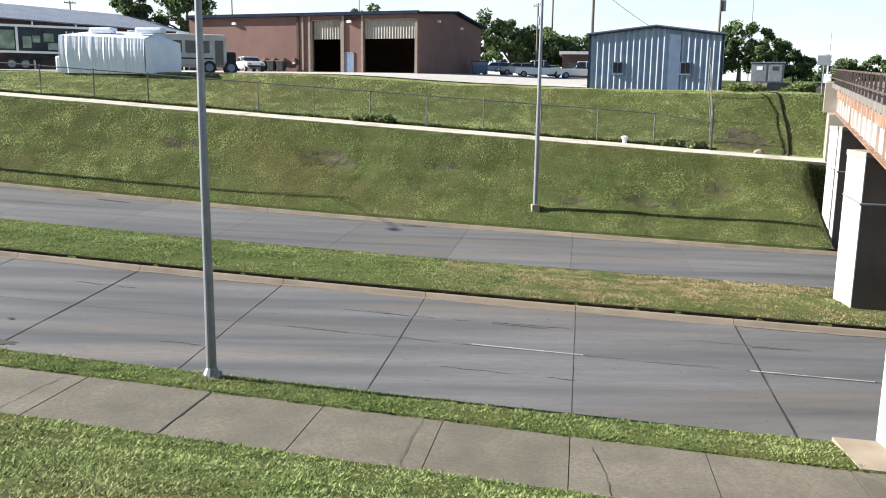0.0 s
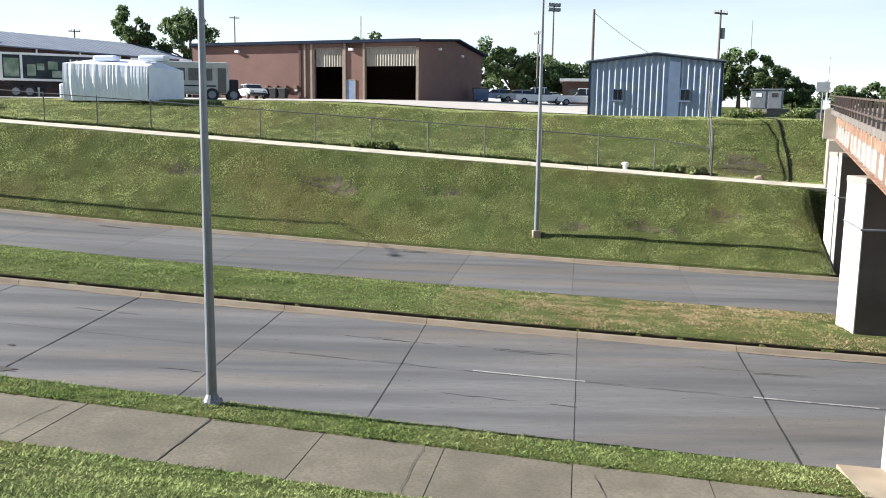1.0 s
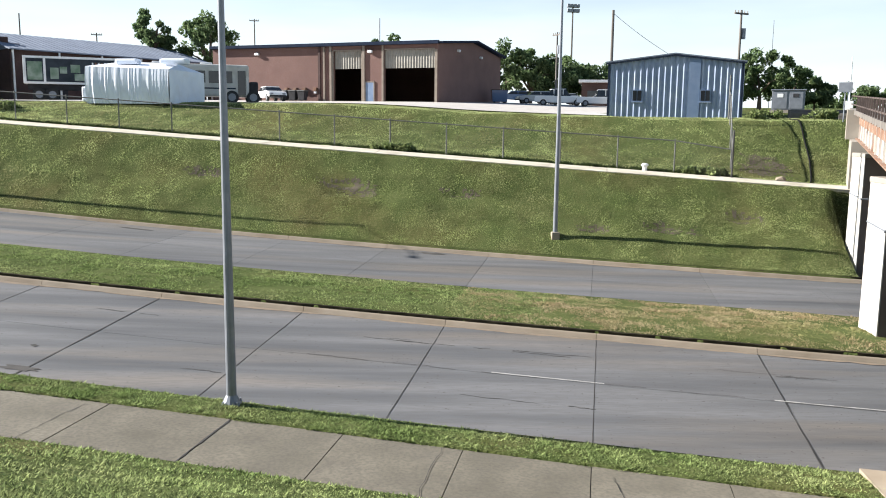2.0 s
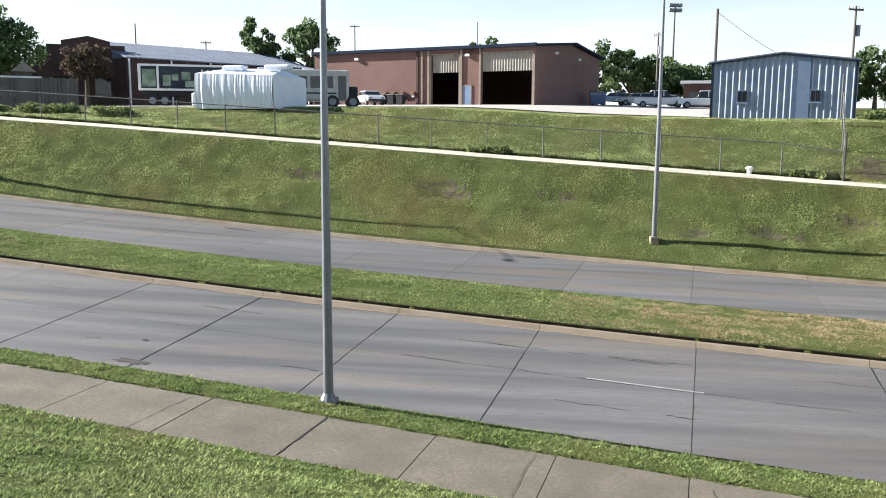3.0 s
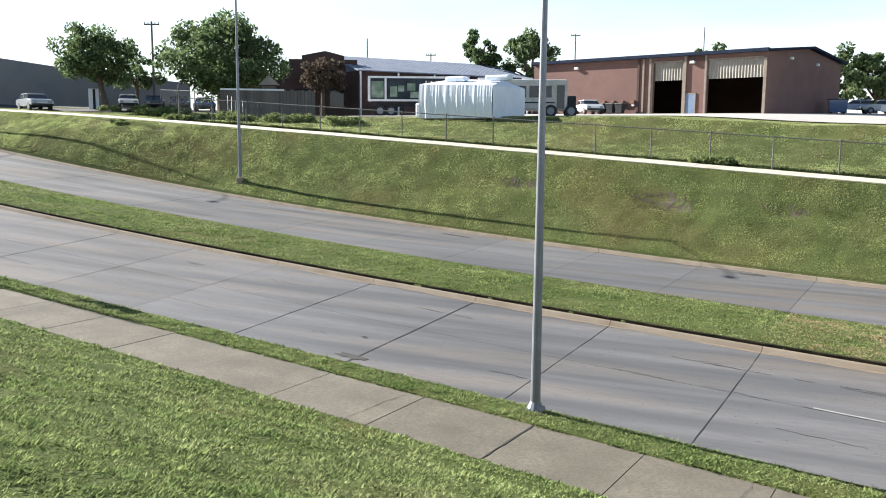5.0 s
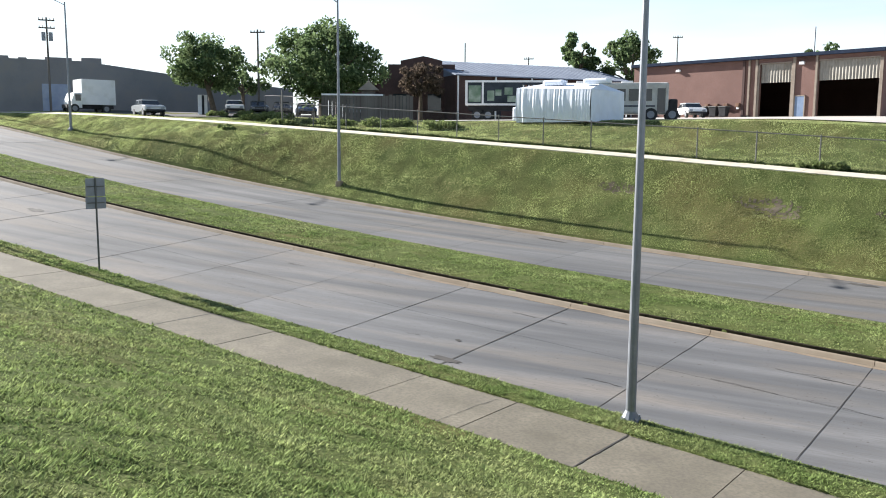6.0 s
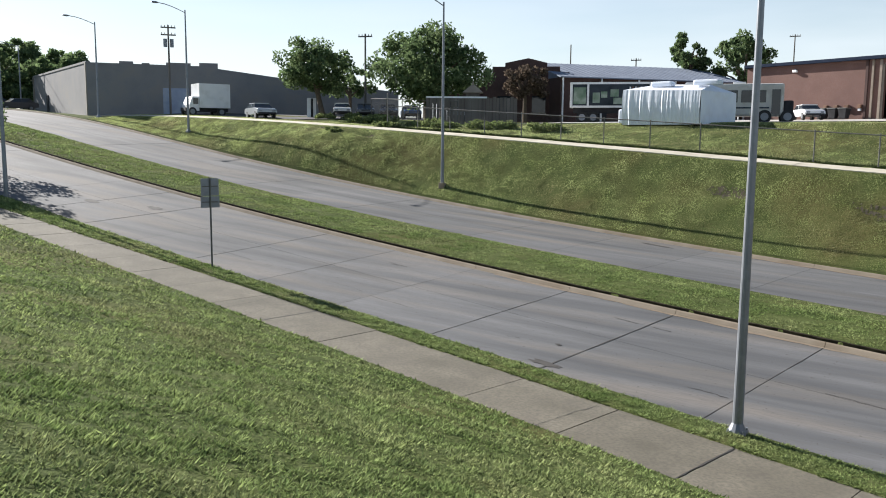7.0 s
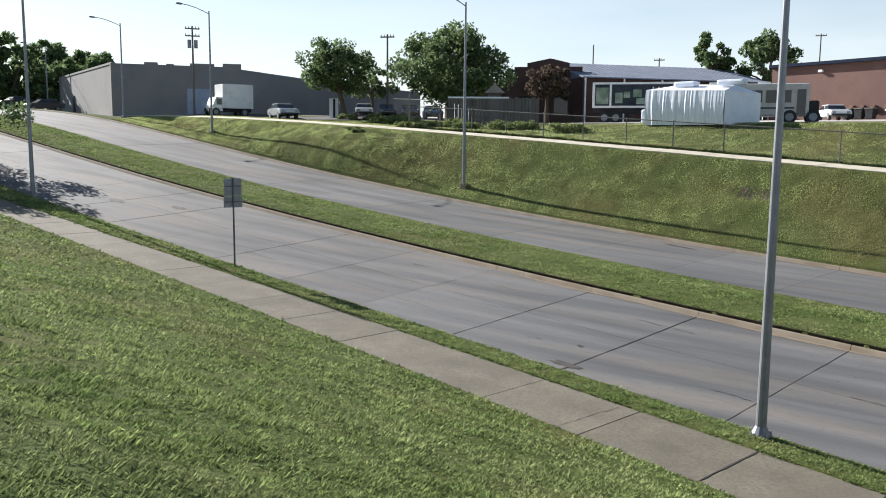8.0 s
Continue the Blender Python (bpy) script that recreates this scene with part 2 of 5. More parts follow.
def edge(k, s):
    """Offset of the long lines: 2 sidewalk's road side, 3 near pavement edge, 6 median's far side, 7 far kerb."""
    u = clampf(s, -80, 30) / 50
    w = clampf(s, -38, 30) / 50
    return {2: -8.85 + 0.83 * w - 2.675 * w * w, 1: min(-11.07 + 0.184 * w - 2.23 * w * w, -8.85 + 0.83 * w - 2.675 * w * w - 1.75),
            3: -7.33 + 0.427 * u - 0.859 * u * u, 6: 6.08 + 0.2 * u + 0.668 * u * u, 7: 13.49 - 0.5615 * u + 0.577 * u * u}[k]


def far_walk_z(s):
    u = clampf(s, -75, 45) / 50
    return 5.29 - 3.276 * u - 0.031 * u * u + 0.592 * u**3


FW0, FW1 = 18.6, 20.05


def turf(s, o, amount):
    """Uneven ground, in metres."""
    return amount * (noise.noise(Vector((s * 0.22, o * 0.45, 1.0))) + 0.55 * noise.noise(Vector((s * 0.8, o * 1.1, 5.0))) + 0.3 * noise.noise(Vector((s * 1.7, o * 1.9, 9.0))) + 0.2 * noise.noise(Vector((s * 0.9 + o * 3.0, o * 3.1, 14.0))))


HOLLOWS = ((10.9, 17.0, 1.3, 0.3), (11.8, 16.5, 0.9, 0.25), (27.0, 15.8, 1.1, 0.28), (23.4, 15.4, 0.8, 0.22), (3.5, 16.9, 1.0, 0.25), (16.8, 16.9, 1.0, 0.25), (-28.0, 18.0, 0.9, 0.22), (-23.3, 17.4, 0.6, 0.2), (30.8, 16.8, 0.9, 0.3))


def land(s, o):
    """Height of the ground."""
    zr = road_z(s)
    o1, o2, o3, o6, o7 = (edge(k, s) for k in (1, 2, 3, 6, 7))
    if o <= o1:
        z1 = zr - 0.16
        top = max(4.35, z1 + 0.9)
        d = (o1 - o) / 13.2
        return z1 + (top - z1) * (0.93 * min(d, 1.0) + 0.07 * smooth(d)) + 0.35 * smooth((d - 1) / 1.5) + turf(s, o, 0.1 * clampf((o1 - o) / 2.0, 0, 1) * (1 if o > -60 else 0))
    if o <= o2:
        return zr - 0.26
    if o <= o3 - 0.15:
        f = (o - o2) / (o3 - 0.15 - o2)
        return zr - 0.17 - 0.17 * f + 0.03 * math.sin(math.pi * f)
    if o < 0.1:
        return zr - 0.7
    if o <= o6 - 0.15:
        f = o / o6
        return zr + 0.215 - 0.195 * f + 0.1 * math.sin(math.pi * f) + turf(s, o, 0.07 * math.sin(math.pi * f))
    if o < o7 + 0.14:
        return zr - 0.45
    zf = far_walk_z(s)
    if o < FW0:
        f = (o - o7 - 0.14) / (FW0 - o7 - 0.14)
        z0 = zr + 0.28
        swell = 0.8 * math.exp(-(((s + 28) / 9.0) ** 2))
        rise = (0.7 * f + 0.3 * f * f) * (1 - swell) + (1 - (1 - clampf(f, 0, 1)) ** 3) * swell
        return z0 + (zf - 0.13 - z0) * rise - sum(0.2 * math.exp(-(((s - a) / b) ** 2) - ((o - c) / d) ** 2) for a, c, b, d in HOLLOWS if abs(s - a) < 3 * b) + turf(s, o, 0.11 * math.sin(math.pi * clampf(f, 0, 1))) - 2.2 * smooth((s - 35.3) / 1.2) * math.sin(math.pi * clampf(f * 0.95 + 0.05, 0, 1)) ** 0.5
    if o < FW1:
        return zf - 0.24
    zt = 7.1 - 0.5 * smooth((s - 5) / 22) + 0.03 * clampf(o - 28, 0, 55)
    zt -= 0.24 * smooth((s - 6) / 10) * (1 - smooth((o - 40) / 12))
    zt = max(zt, zf + 0.25 + 0.012 * clampf(o - 20, 0, 40))
    f = smooth(((o - FW1) / 7.5) * 0.5) * 2 if (o - FW1) < 7.5 else 1.0
    return zf + (zt - zf) * clampf(f, 0, 1) + turf(s, o, 0.1 * smooth((o - FW1) / 3) * (1 - smooth((o - 29) / 4)))


def ground_z(x, y):
    s, o = station(x, y)
    return land(s, o)


def strip(name, s_list, cols, mat, smooth_shade=True):
    """A long sheet: cols(s) gives rows of (o, z)."""
    verts, faces = [], []
    k = len(cols(s_list[0]))
    for s in s_list:
        for o, z in cols(s):
            x, y = place(s, o)
            verts.append((x, y, z))
    for i in range(len(s_list) - 1):
        for j in range(k - 1):
            a = i * k + j
            faces.append((a, a + k, a + k + 1, a + 1))
    return mesh_from(name, verts, faces, mat, smooth_shade)


def ground_cols(s):
    o1, o2, o3, o6, o7 = (edge(k, s) for k in (1, 2, 3, 6, 7))
    out = [(o, land(s, o)) for o in (-2500, -600, -150, -60)]
    out += [(o, land(s, o)) for o in (-45, -40, -36, -33)]
    out += [(o1 - 19.5 * (1 - i / 64), land(s, o1 - 19.5 * (1 - i / 64))) for i in range(64)]
    out += [(o1, land(s, o1)), (o1 + 0.02, land(s, o1 + 0.1)), (o2 - 0.02, land(s, o2 - 0.1)), (o2, land(s, o2 + 0.01))]
    out += [(o2 + (o3 - 0.16 - o2) * f, land(s, o2 + (o3 - 0.16 - o2) * f)) for f in (0.33, 0.66, 1.0)]
    out += [(o3 - 0.1, land(s, -1)), (0.164, land(s, -1)), (0.172, land(s, 0.18))]
    out += [(o6 * f, land(s, o6 * f)) for f in (0.2, 0.4, 0.6, 0.8)] + [(o6 - 0.16, land(s, o6 - 0.16))]
    out += [(o6 - 0.1, land(s, o6 + 1)), (o7 + 0.1, land(s, o6 + 1))]
    out += [(o7 + 0.15 + (FW0 - o7 - 0.15) * f, land(s, o7 + 0.15 + (FW0 - o7 - 0.15) * f)) for f in [i / 24 for i in range(24)]]
    out += [(FW0, land(s, FW0 - 0.01)), (FW0 + 0.02, land(s, FW0 + 0.1)), (FW1 - 0.02, land(s, FW1 - 0.1)), (FW1, land(s, FW1 + 0.01))]
    out += [(o, land(s, o)) for o in [FW1 + 12.95 * i / 36 for i in range(1, 37)] + [36, 40, 45, 52, 60, 70, 84, 100, 130, 180, 600, 2500]]
    return out


stations = [-2500, -700, -300, -200, -160, -130] + [-110 + 2.0 * i for i in range(25)] + [-60 + 0.5 * i for i in range(212)] + [48, 52, 60, 75, 100, 140, 200, 400, 2500]


ground_mesh = strip("ground", stations, ground_cols, GRASS)
ground = tagged(new("ground", ground_mesh), "mown green grass banks with dry brown patches", "ground", kind="structure")


# ---- roads, kerbs and walks, piece by piece ----
def slab_mesh(s0, s1, oa, ob, za, zb, thick, n=2):
    """A paving piece between stations s0 and s1 and offsets oa(s) and ob(s), tops za(s) and zb(s)."""
    verts, faces = [], []
    for i in range(n + 1):
        s = s0 + (s1 - s0) * i / n
        xa, ya = place(s, oa(s))
        xb, yb = place(s, ob(s))
        verts += [(xa, ya, za(s)), (xb, yb, zb(s)), (xa, ya, za(s) - thick), (xb, yb, zb(s) - thick)]
    for i in range(n):
        a, b = 4 * i, 4 * i + 4
        faces += [(a, b, b + 1, a + 1), (a + 2, b + 2, b, a), (a + 1, b + 1, b + 3, a + 3)]
    faces += [(0, 1, 3, 2), (4 * n + 2, 4 * n + 3, 4 * n + 1, 4 * n)]
    return verts, faces


def lay(name, parent, mat, joints, oa, ob, za, zb, thick, gap):
    rnd = random.Random(len(joints))
    for a, b in zip(joints[:-1], joints[1:]):
        dz = rnd.uniform(-0.006, 0.006)
        vs, fs = slab_mesh(a + gap * rnd.choice((0.25, 0.3, 0.4, 0.9)), b - gap * 0.3, oa, ob, lambda s: za(s) + dz, lambda s: zb(s) + dz, thick)
        part(name, mesh_from(name, vs, fs, mat), mat, parent)


def sheet(name, oa, ob, za, zb, mat, s0=-150, s1=75, step=2.5):
    return strip(name, [s0 + step * i for i in range(int((s1 - s0) / step) + 1)], lambda s: [(oa(s), za(s)), (ob(s), zb(s))], mat)


MID_N = lambda s: edge(3, s) * 0.5
MID_F = lambda s: (edge(6, s) + edge(7, s)) * 0.5
near_z = lambda s, f: road_z(s) - 0.46 * f
far_z = lambda s, f: road_z(s) - 0.137 + 0.2 * f
road_near = tagged(new("road", sheet("road", lambda s: edge(3, s) - 0.02, lambda s: 0.02, lambda s: near_z(s, 1) - 0.012, lambda s: near_z(s, 0) - 0.012, JOINT)),
                   "grey concrete carriageway of worn slabs with dark joints", "road", kind="structure")
road_far = tagged(new("road", sheet("road", lambda s: edge(6, s) - 0.02, lambda s: edge(7, s) + 0.02, lambda s: far_z(s, 0) - 0.012, lambda s: far_z(s, 1) - 0.012, JOINT)),
                  "far grey concrete carriageway beyond the grass median", "road", kind="structure")
J_NEAR = [5.478 + 4.57 * k - (0.27 if k == 1 else 0.0) for k in range(-33, 15)]
J_FAR = [13.95 + 4.78 * k for k in range(-33, 12)]
lay("slab", road_near, CONCRETE, J_NEAR, MID_N, lambda s: -0.004, lambda s: near_z(s, 0.5), lambda s: near_z(s, 0), 0.2, 0.02)
lay("slab", road_near, CONCRETE, J_NEAR, lambda s: edge(3, s), lambda s: MID_N(s) - 0.014, lambda s: near_z(s, 1), lambda s: near_z(s, 0.5), 0.2, 0.02)
lay("slab", road_far, CONCRETE, J_FAR, lambda s: edge(6, s), lambda s: MID_F(s) - 0.014, lambda s: far_z(s, 0), lambda s: far_z(s, 0.5), 0.2, 0.02)
lay("slab", road_far, CONCRETE, J_FAR, MID_F, lambda s: edge(7, s), lambda s: far_z(s, 0.5), lambda s: far_z(s, 1), 0.2, 0.02)


def kerb(label, o_front, side, z_top, joints, height=0.3):
    """A kerb whose face stands at o_front; side +1: it lies on the far side of that line."""
    ob = thing("kerb", label, "kerb", kind="structure")
    lo = (lambda s: o_front(s)) if side > 0 else (lambda s: o_front(s) - 0.16)
    hi = (lambda s: o_front(s) + 0.16) if side > 0 else (lambda s: o_front(s))
    for a, b in zip(joints[:-1], joints[1:]):
        verts, faces = [], []
        for i in range(3):
            s = a + 0.008 + (b - a - 0.016) * i / 2
            zt = z_top(s)
            ba, bb = (0.075, 0.0) if side > 0 else (0.0, 0.075)
            prof = [(lo(s), zt - height), (lo(s), zt - 0.17), (lo(s) + ba, zt - 0.035), (lo(s) + ba + 0.03, zt), (hi(s) - bb - 0.03, zt), (hi(s) - bb, zt - 0.035), (hi(s), zt - 0.17), (hi(s), zt - height)]
            verts += [(*place(s, o), z) for o, z in prof]
        for i in range(2):
            for j in range(7):
                q = 8 * i + j
                faces.append((q, q + 1, q + 9, q + 8))
        faces += [tuple(range(7, -1, -1)), tuple(range(16, 24))]
        part("kerbstone", mesh_from("kerbstone", verts, faces, KERB), KERB, ob)
    return ob


kerb("rust-stained concrete kerb along the near side of the median", lambda s: 0.0, 1, lambda s: road_z(s) + 0.15, J_NEAR)
kerb("concrete kerb along the far side of the median", lambda s: edge(6, s), -1, lambda s: far_z(s, 0) + 0.15, J_FAR)
kerb("rust-stained concrete kerb below the far grass bank", lambda s: edge(7, s), 1, lambda s: far_z(s, 1) + 0.16, J_FAR)
kerb("concrete kerb overgrown by the grass verge", lambda s: edge(3, s), -1, lambda s: near_z(s, 1) + 0.09, J_NEAR)

# near-black colour stands in for shade beneath the overhanging turf
EDGE_SHADE = material("shaded_turf_edge", ((0.022, 0.02, 0.014), (0.045, 0.04, 0.026)), scale=3, rough=0.95, spec=0.02)


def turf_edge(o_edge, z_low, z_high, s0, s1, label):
    """A slightly ragged turf edge over a kerb, its dark colour painted as overhang shade."""
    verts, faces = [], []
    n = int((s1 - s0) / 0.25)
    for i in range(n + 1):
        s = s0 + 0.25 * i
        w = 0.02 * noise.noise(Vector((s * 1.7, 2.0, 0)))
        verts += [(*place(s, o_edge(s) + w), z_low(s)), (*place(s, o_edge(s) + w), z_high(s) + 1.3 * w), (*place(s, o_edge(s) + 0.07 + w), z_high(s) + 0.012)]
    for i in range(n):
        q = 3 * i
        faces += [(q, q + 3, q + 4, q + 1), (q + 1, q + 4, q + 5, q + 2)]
    tagged(new("turf_edge", mesh_from("turf_edge", verts, faces, EDGE_SHADE)), label, "turf edge", kind="structure")


turf_edge(lambda s: 0.165, lambda s: road_z(s), lambda s: road_z(s) + 0.225, -60, 34, "dark strip painted as shade under the median turf edge")
turf_edge(lambda s: edge(7, s) + 0.165, lambda s: road_z(s), lambda s: road_z(s) + 0.3, -60, 40, "dark strip painted as shade under the bank turf edge")
pave_near = tagged(new("pavement", sheet("pavement", lambda s: edge(1, s) + 0.01, lambda s: edge(2, s) - 0.01, lambda s: road_z(s) - 0.215, lambda s: road_z(s) - 0.23, JOINT, -100, 60)),
                   "buff concrete sidewalk of square slabs with dark joints", "sidewalk", kind="structure")
J_WALK = [-11.5 + 2.7 * k for k in range(-33, 5)] + [2.0 + 2.85 * k for k in range(5)] + [16.25 + 2.5 * k for k in range(18)]
lay("paving_slab", pave_near, WALKWAY, J_WALK, lambda s: edge(1, s), lambda s: edge(2, s), lambda s: road_z(s) - 0.18, lambda s: road_z(s) - 0.2, 0.12, 0.03)
pave_far = tagged(new("pavement", sheet("pavement", lambda s: FW0 + 0.01, lambda s: FW1 - 0.01, lambda s: far_walk_z(s) - 0.14, lambda s: far_walk_z(s) - 0.02, JOINT, -100, 40)),
                  "narrow pale concrete sidewalk along the far bank", "sidewalk", kind="structure")
lay("paving_slab", pave_far, FARWALK, [-75 + 3.0 * k for k in range(39)], lambda s: FW0, lambda s: FW1, lambda s: far_walk_z(s) - 0.1, lambda s: far_walk_z(s) + 0.02, 0.14, 0.02)

markings = tagged(new("lane_marking"), "worn white painted dashes along the lane joint", "road marking", kind="structure")
for a, b in ((21.1, 24.0), (28.1, 31.0), (35.0, 38.0)):
    vs, fs = slab_mesh(a, b, lambda s: MID_N(s) + 0.03, lambda s: MID_N(s) + 0.105, lambda s: near_z(s, 0.5) + 0.012, lambda s: near_z(s, 0.5) + 0.014, 0.01)
    part("dash", mesh_from("dash", vs, fs, PAINT), PAINT, markings)
yard = strip("yard", [-24 + 2 * i for i in range(41)], lambda s: [(o + 2.5 * smooth((s - 15) / 20), land(s, o) + 0.06) for o in (35.5, 38, 42, 47, 52, 60, 70, 84, 100)], GRAVEL)
tagged(new("pavement", yard), "pale concrete yard in front of the brick garage", "pavement", kind="structure")

ASPHALT = material("old_asphalt", ((0.055, 0.055, 0.058), (0.09, 0.088, 0.088)), scale=1.2, rough=0.9, spec=0.2, stain=(0.13, 0.12, 0.11), stain_scale=0.4, fine=(0.04, 0.04, 0.04), fine_scale=20)
lot = strip("lot", [-66 + 1.5 * i for i in range(23)], lambda s: [(o + 5.5 * smooth((s + 40) / 8), land(s, o + 5.5 * smooth((s + 40) / 8)) + 0.05) for o in (22.0, 24, 26, 29, 33, 38, 45)], ASPHALT)
tagged(new("pavement", lot), "old dark asphalt car park beside the trees", "pavement", kind="structure")


# ---- street lamps ----
def street_lamp(x, y, z, height=10.5, arm=(-0.13, -0.99), stone=False, reach=2.6):
    ob = thing("street_lamp", "tall galvanised street lamp " + ("on a concrete footing" if stone else "on a flared steel base"), "street lamp", pose(x, y, z), "street lamps along the road")
    bm = bmesh.new()
    tube(bm, (0, 0, 0), (0, 0, height), 0.115, 0.055, 14)
    part("pole", bm, STEEL, ob)
    bm = bmesh.new()
    if stone:
        box(bm, -0.19, -0.19, -0.4, 0.19, 0.19, 0.24, bevel=0.05)
        part("footing", bm, KERB, ob, "weathered concrete footing")
    else:
        box(bm, -0.2, -0.2, -0.3, 0.2, 0.2, 0.05, bevel=0.02)
        tube(bm, (0, 0, 0.05), (0, 0, 0.22), 0.2, 0.12, 12)
        part("base_plate", bm, STEEL, ob)
        for a in range(4):
            b2 = bmesh.new()
            tube(b2, (0.16 * (-1) ** (a // 2), 0.16 * (-1) ** a, 0.05), (0.16 * (-1) ** (a // 2), 0.16 * (-1) ** a, 0.1), 0.025, seg=6)
            part("bolt", b2, STEEL, ob)
    bm = bmesh.new()
    d = Vector((arm[0], arm[1], 0)).normalized()
    pts = [Vector((0, 0, height - 0.25)) + d * reach * f + Vector((0, 0, 0.55 * math.sin(f * math.pi / 2))) for f in (0, 0.25, 0.5, 0.75, 1)]
    for p, q in zip(pts[:-1], pts[1:]):
        tube(bm, p, q, 0.035, 0.032, 8)
    armo = part("arm", bm, STEEL, ob)
    bm = bmesh.new()
    m = Matrix.Translation(pts[-1] + d * 0.3) @ d.to_track_quat("X", "Z").to_matrix().to_4x4() @ Matrix.Diagonal((0.36, 0.15, 0.09, 1))
    bmesh.ops.create_uvsphere(bm, u_segments=14, v_segments=8, radius=1, matrix=m)
    part("lamp_head", bm, STEEL, armo)
    return ob


for x, y, dz, stone in ((-4.0, 18.25, 0.0, False), (6.75, 39.0, 0.0, True), (-29.3, 46.0, 0.0, True), (-59.41, 51.37, 0.0, False), (-43.2, 25.05, 0.0, False), (-76.0, 54.2, 0, False), (-109.0, 66.0, 0, False)):
    near = y < 30
    street_lamp(x, y, ground_z(x, y) + dz, arm=(0.2, 1.0) if near else (-0.13, -0.99), stone=stone, reach=1.0 if near else 2.6, height=9.4 if x < -70 else 10.5 if x < -50 else 11.6)

# bare concrete round the bridge piers
apron = tagged(new("pavement"), "rust-stained concrete apron beside the bridge pier", "pavement", kind="structure")
for a, b in ((28.9, 32.5), (32.5, 36.0), (36.0, 40.0)):
    vs, fs = slab_mesh(a + 0.01, b - 0.01, lambda s: edge(2, s) + 0.01, lambda s: edge(3, s) - 0.17, lambda s: road_z(s) - 0.15, lambda s: road_z(s) - 0.24, 0.2)
    part("paving_slab", mesh_from("paving_slab", vs, fs, KERB), KERB, apron)
apron = tagged(new("pavement"), "rust-stained concrete end of the median", "pavement", kind="structure")
for a, b in ((33.9, 36.0), (36.0, 40.0), (40.0, 46.0)):
    vs, fs = slab_mesh(a + 0.01, b - 0.01, lambda s: 0.17, lambda s: edge(6, s) - 0.17, lambda s: road_z(s) + 0.2, lambda s: road_z(s) + 0.08, 0.3)
    part("paving_slab", mesh_from("paving_slab", vs, fs, KERB), KERB, apron)


# ---- buildings beyond the far bank ----
def wall_frame(x, y, z, yaw):
    """A building's own frame: x along its front, y to its back; the front faces -y."""
    return pose(x, y, z, 0, 0, yaw)


def corrugated(bm, length, height_at, pitch, depth, x0=0.0, y=0.0, skip=()):
    """Ribbed sheet from x0 along x; height_at(x) gives bottom and top."""
    n = int(length / pitch)
    prev = None
    for i in range(n + 1):
        for dx, dy in ((0, 0), (0.06, 0), (0.52, depth), (0.58, depth)):
            x = x0 + min((i + dx) * pitch, length)
            lo, hi = height_at(x)
            a, b = bm.verts.new((x, y - dy, lo)), bm.verts.new((x, y - dy, hi))
            if prev is not None:
                bm.faces.new((prev[0], a, b, prev[1]))
            prev = (a, b)
    return bm


PANELBLUE = material("blue_panel", ((0.15, 0.21, 0.32), (0.19, 0.25, 0.36)), rough=0.6, spec=0.2)
RIBGREY = material("grey_tan_ribbed_sheet", ((0.25, 0.235, 0.205), (0.31, 0.29, 0.255)), rough=0.7, spec=0.2, stain=(0.2, 0.17, 0.14), stain_scale=1.1)
PANE = material("dirty_dark_pane", ((0.012, 0.014, 0.018), (0.025, 0.028, 0.034)), rough=0.35, spec=0.15)
BUSPAINT = material("dusty_cream_paint", ((0.47, 0.45, 0.41), (0.55, 0.53, 0.49)), rough=0.45, stain=(0.36, 0.33, 0.28), stain_scale=1.2)
BUFF = material("buff_brick", ((0.22, 0.18, 0.145), (0.27, 0.225, 0.185)), rough=0.9)


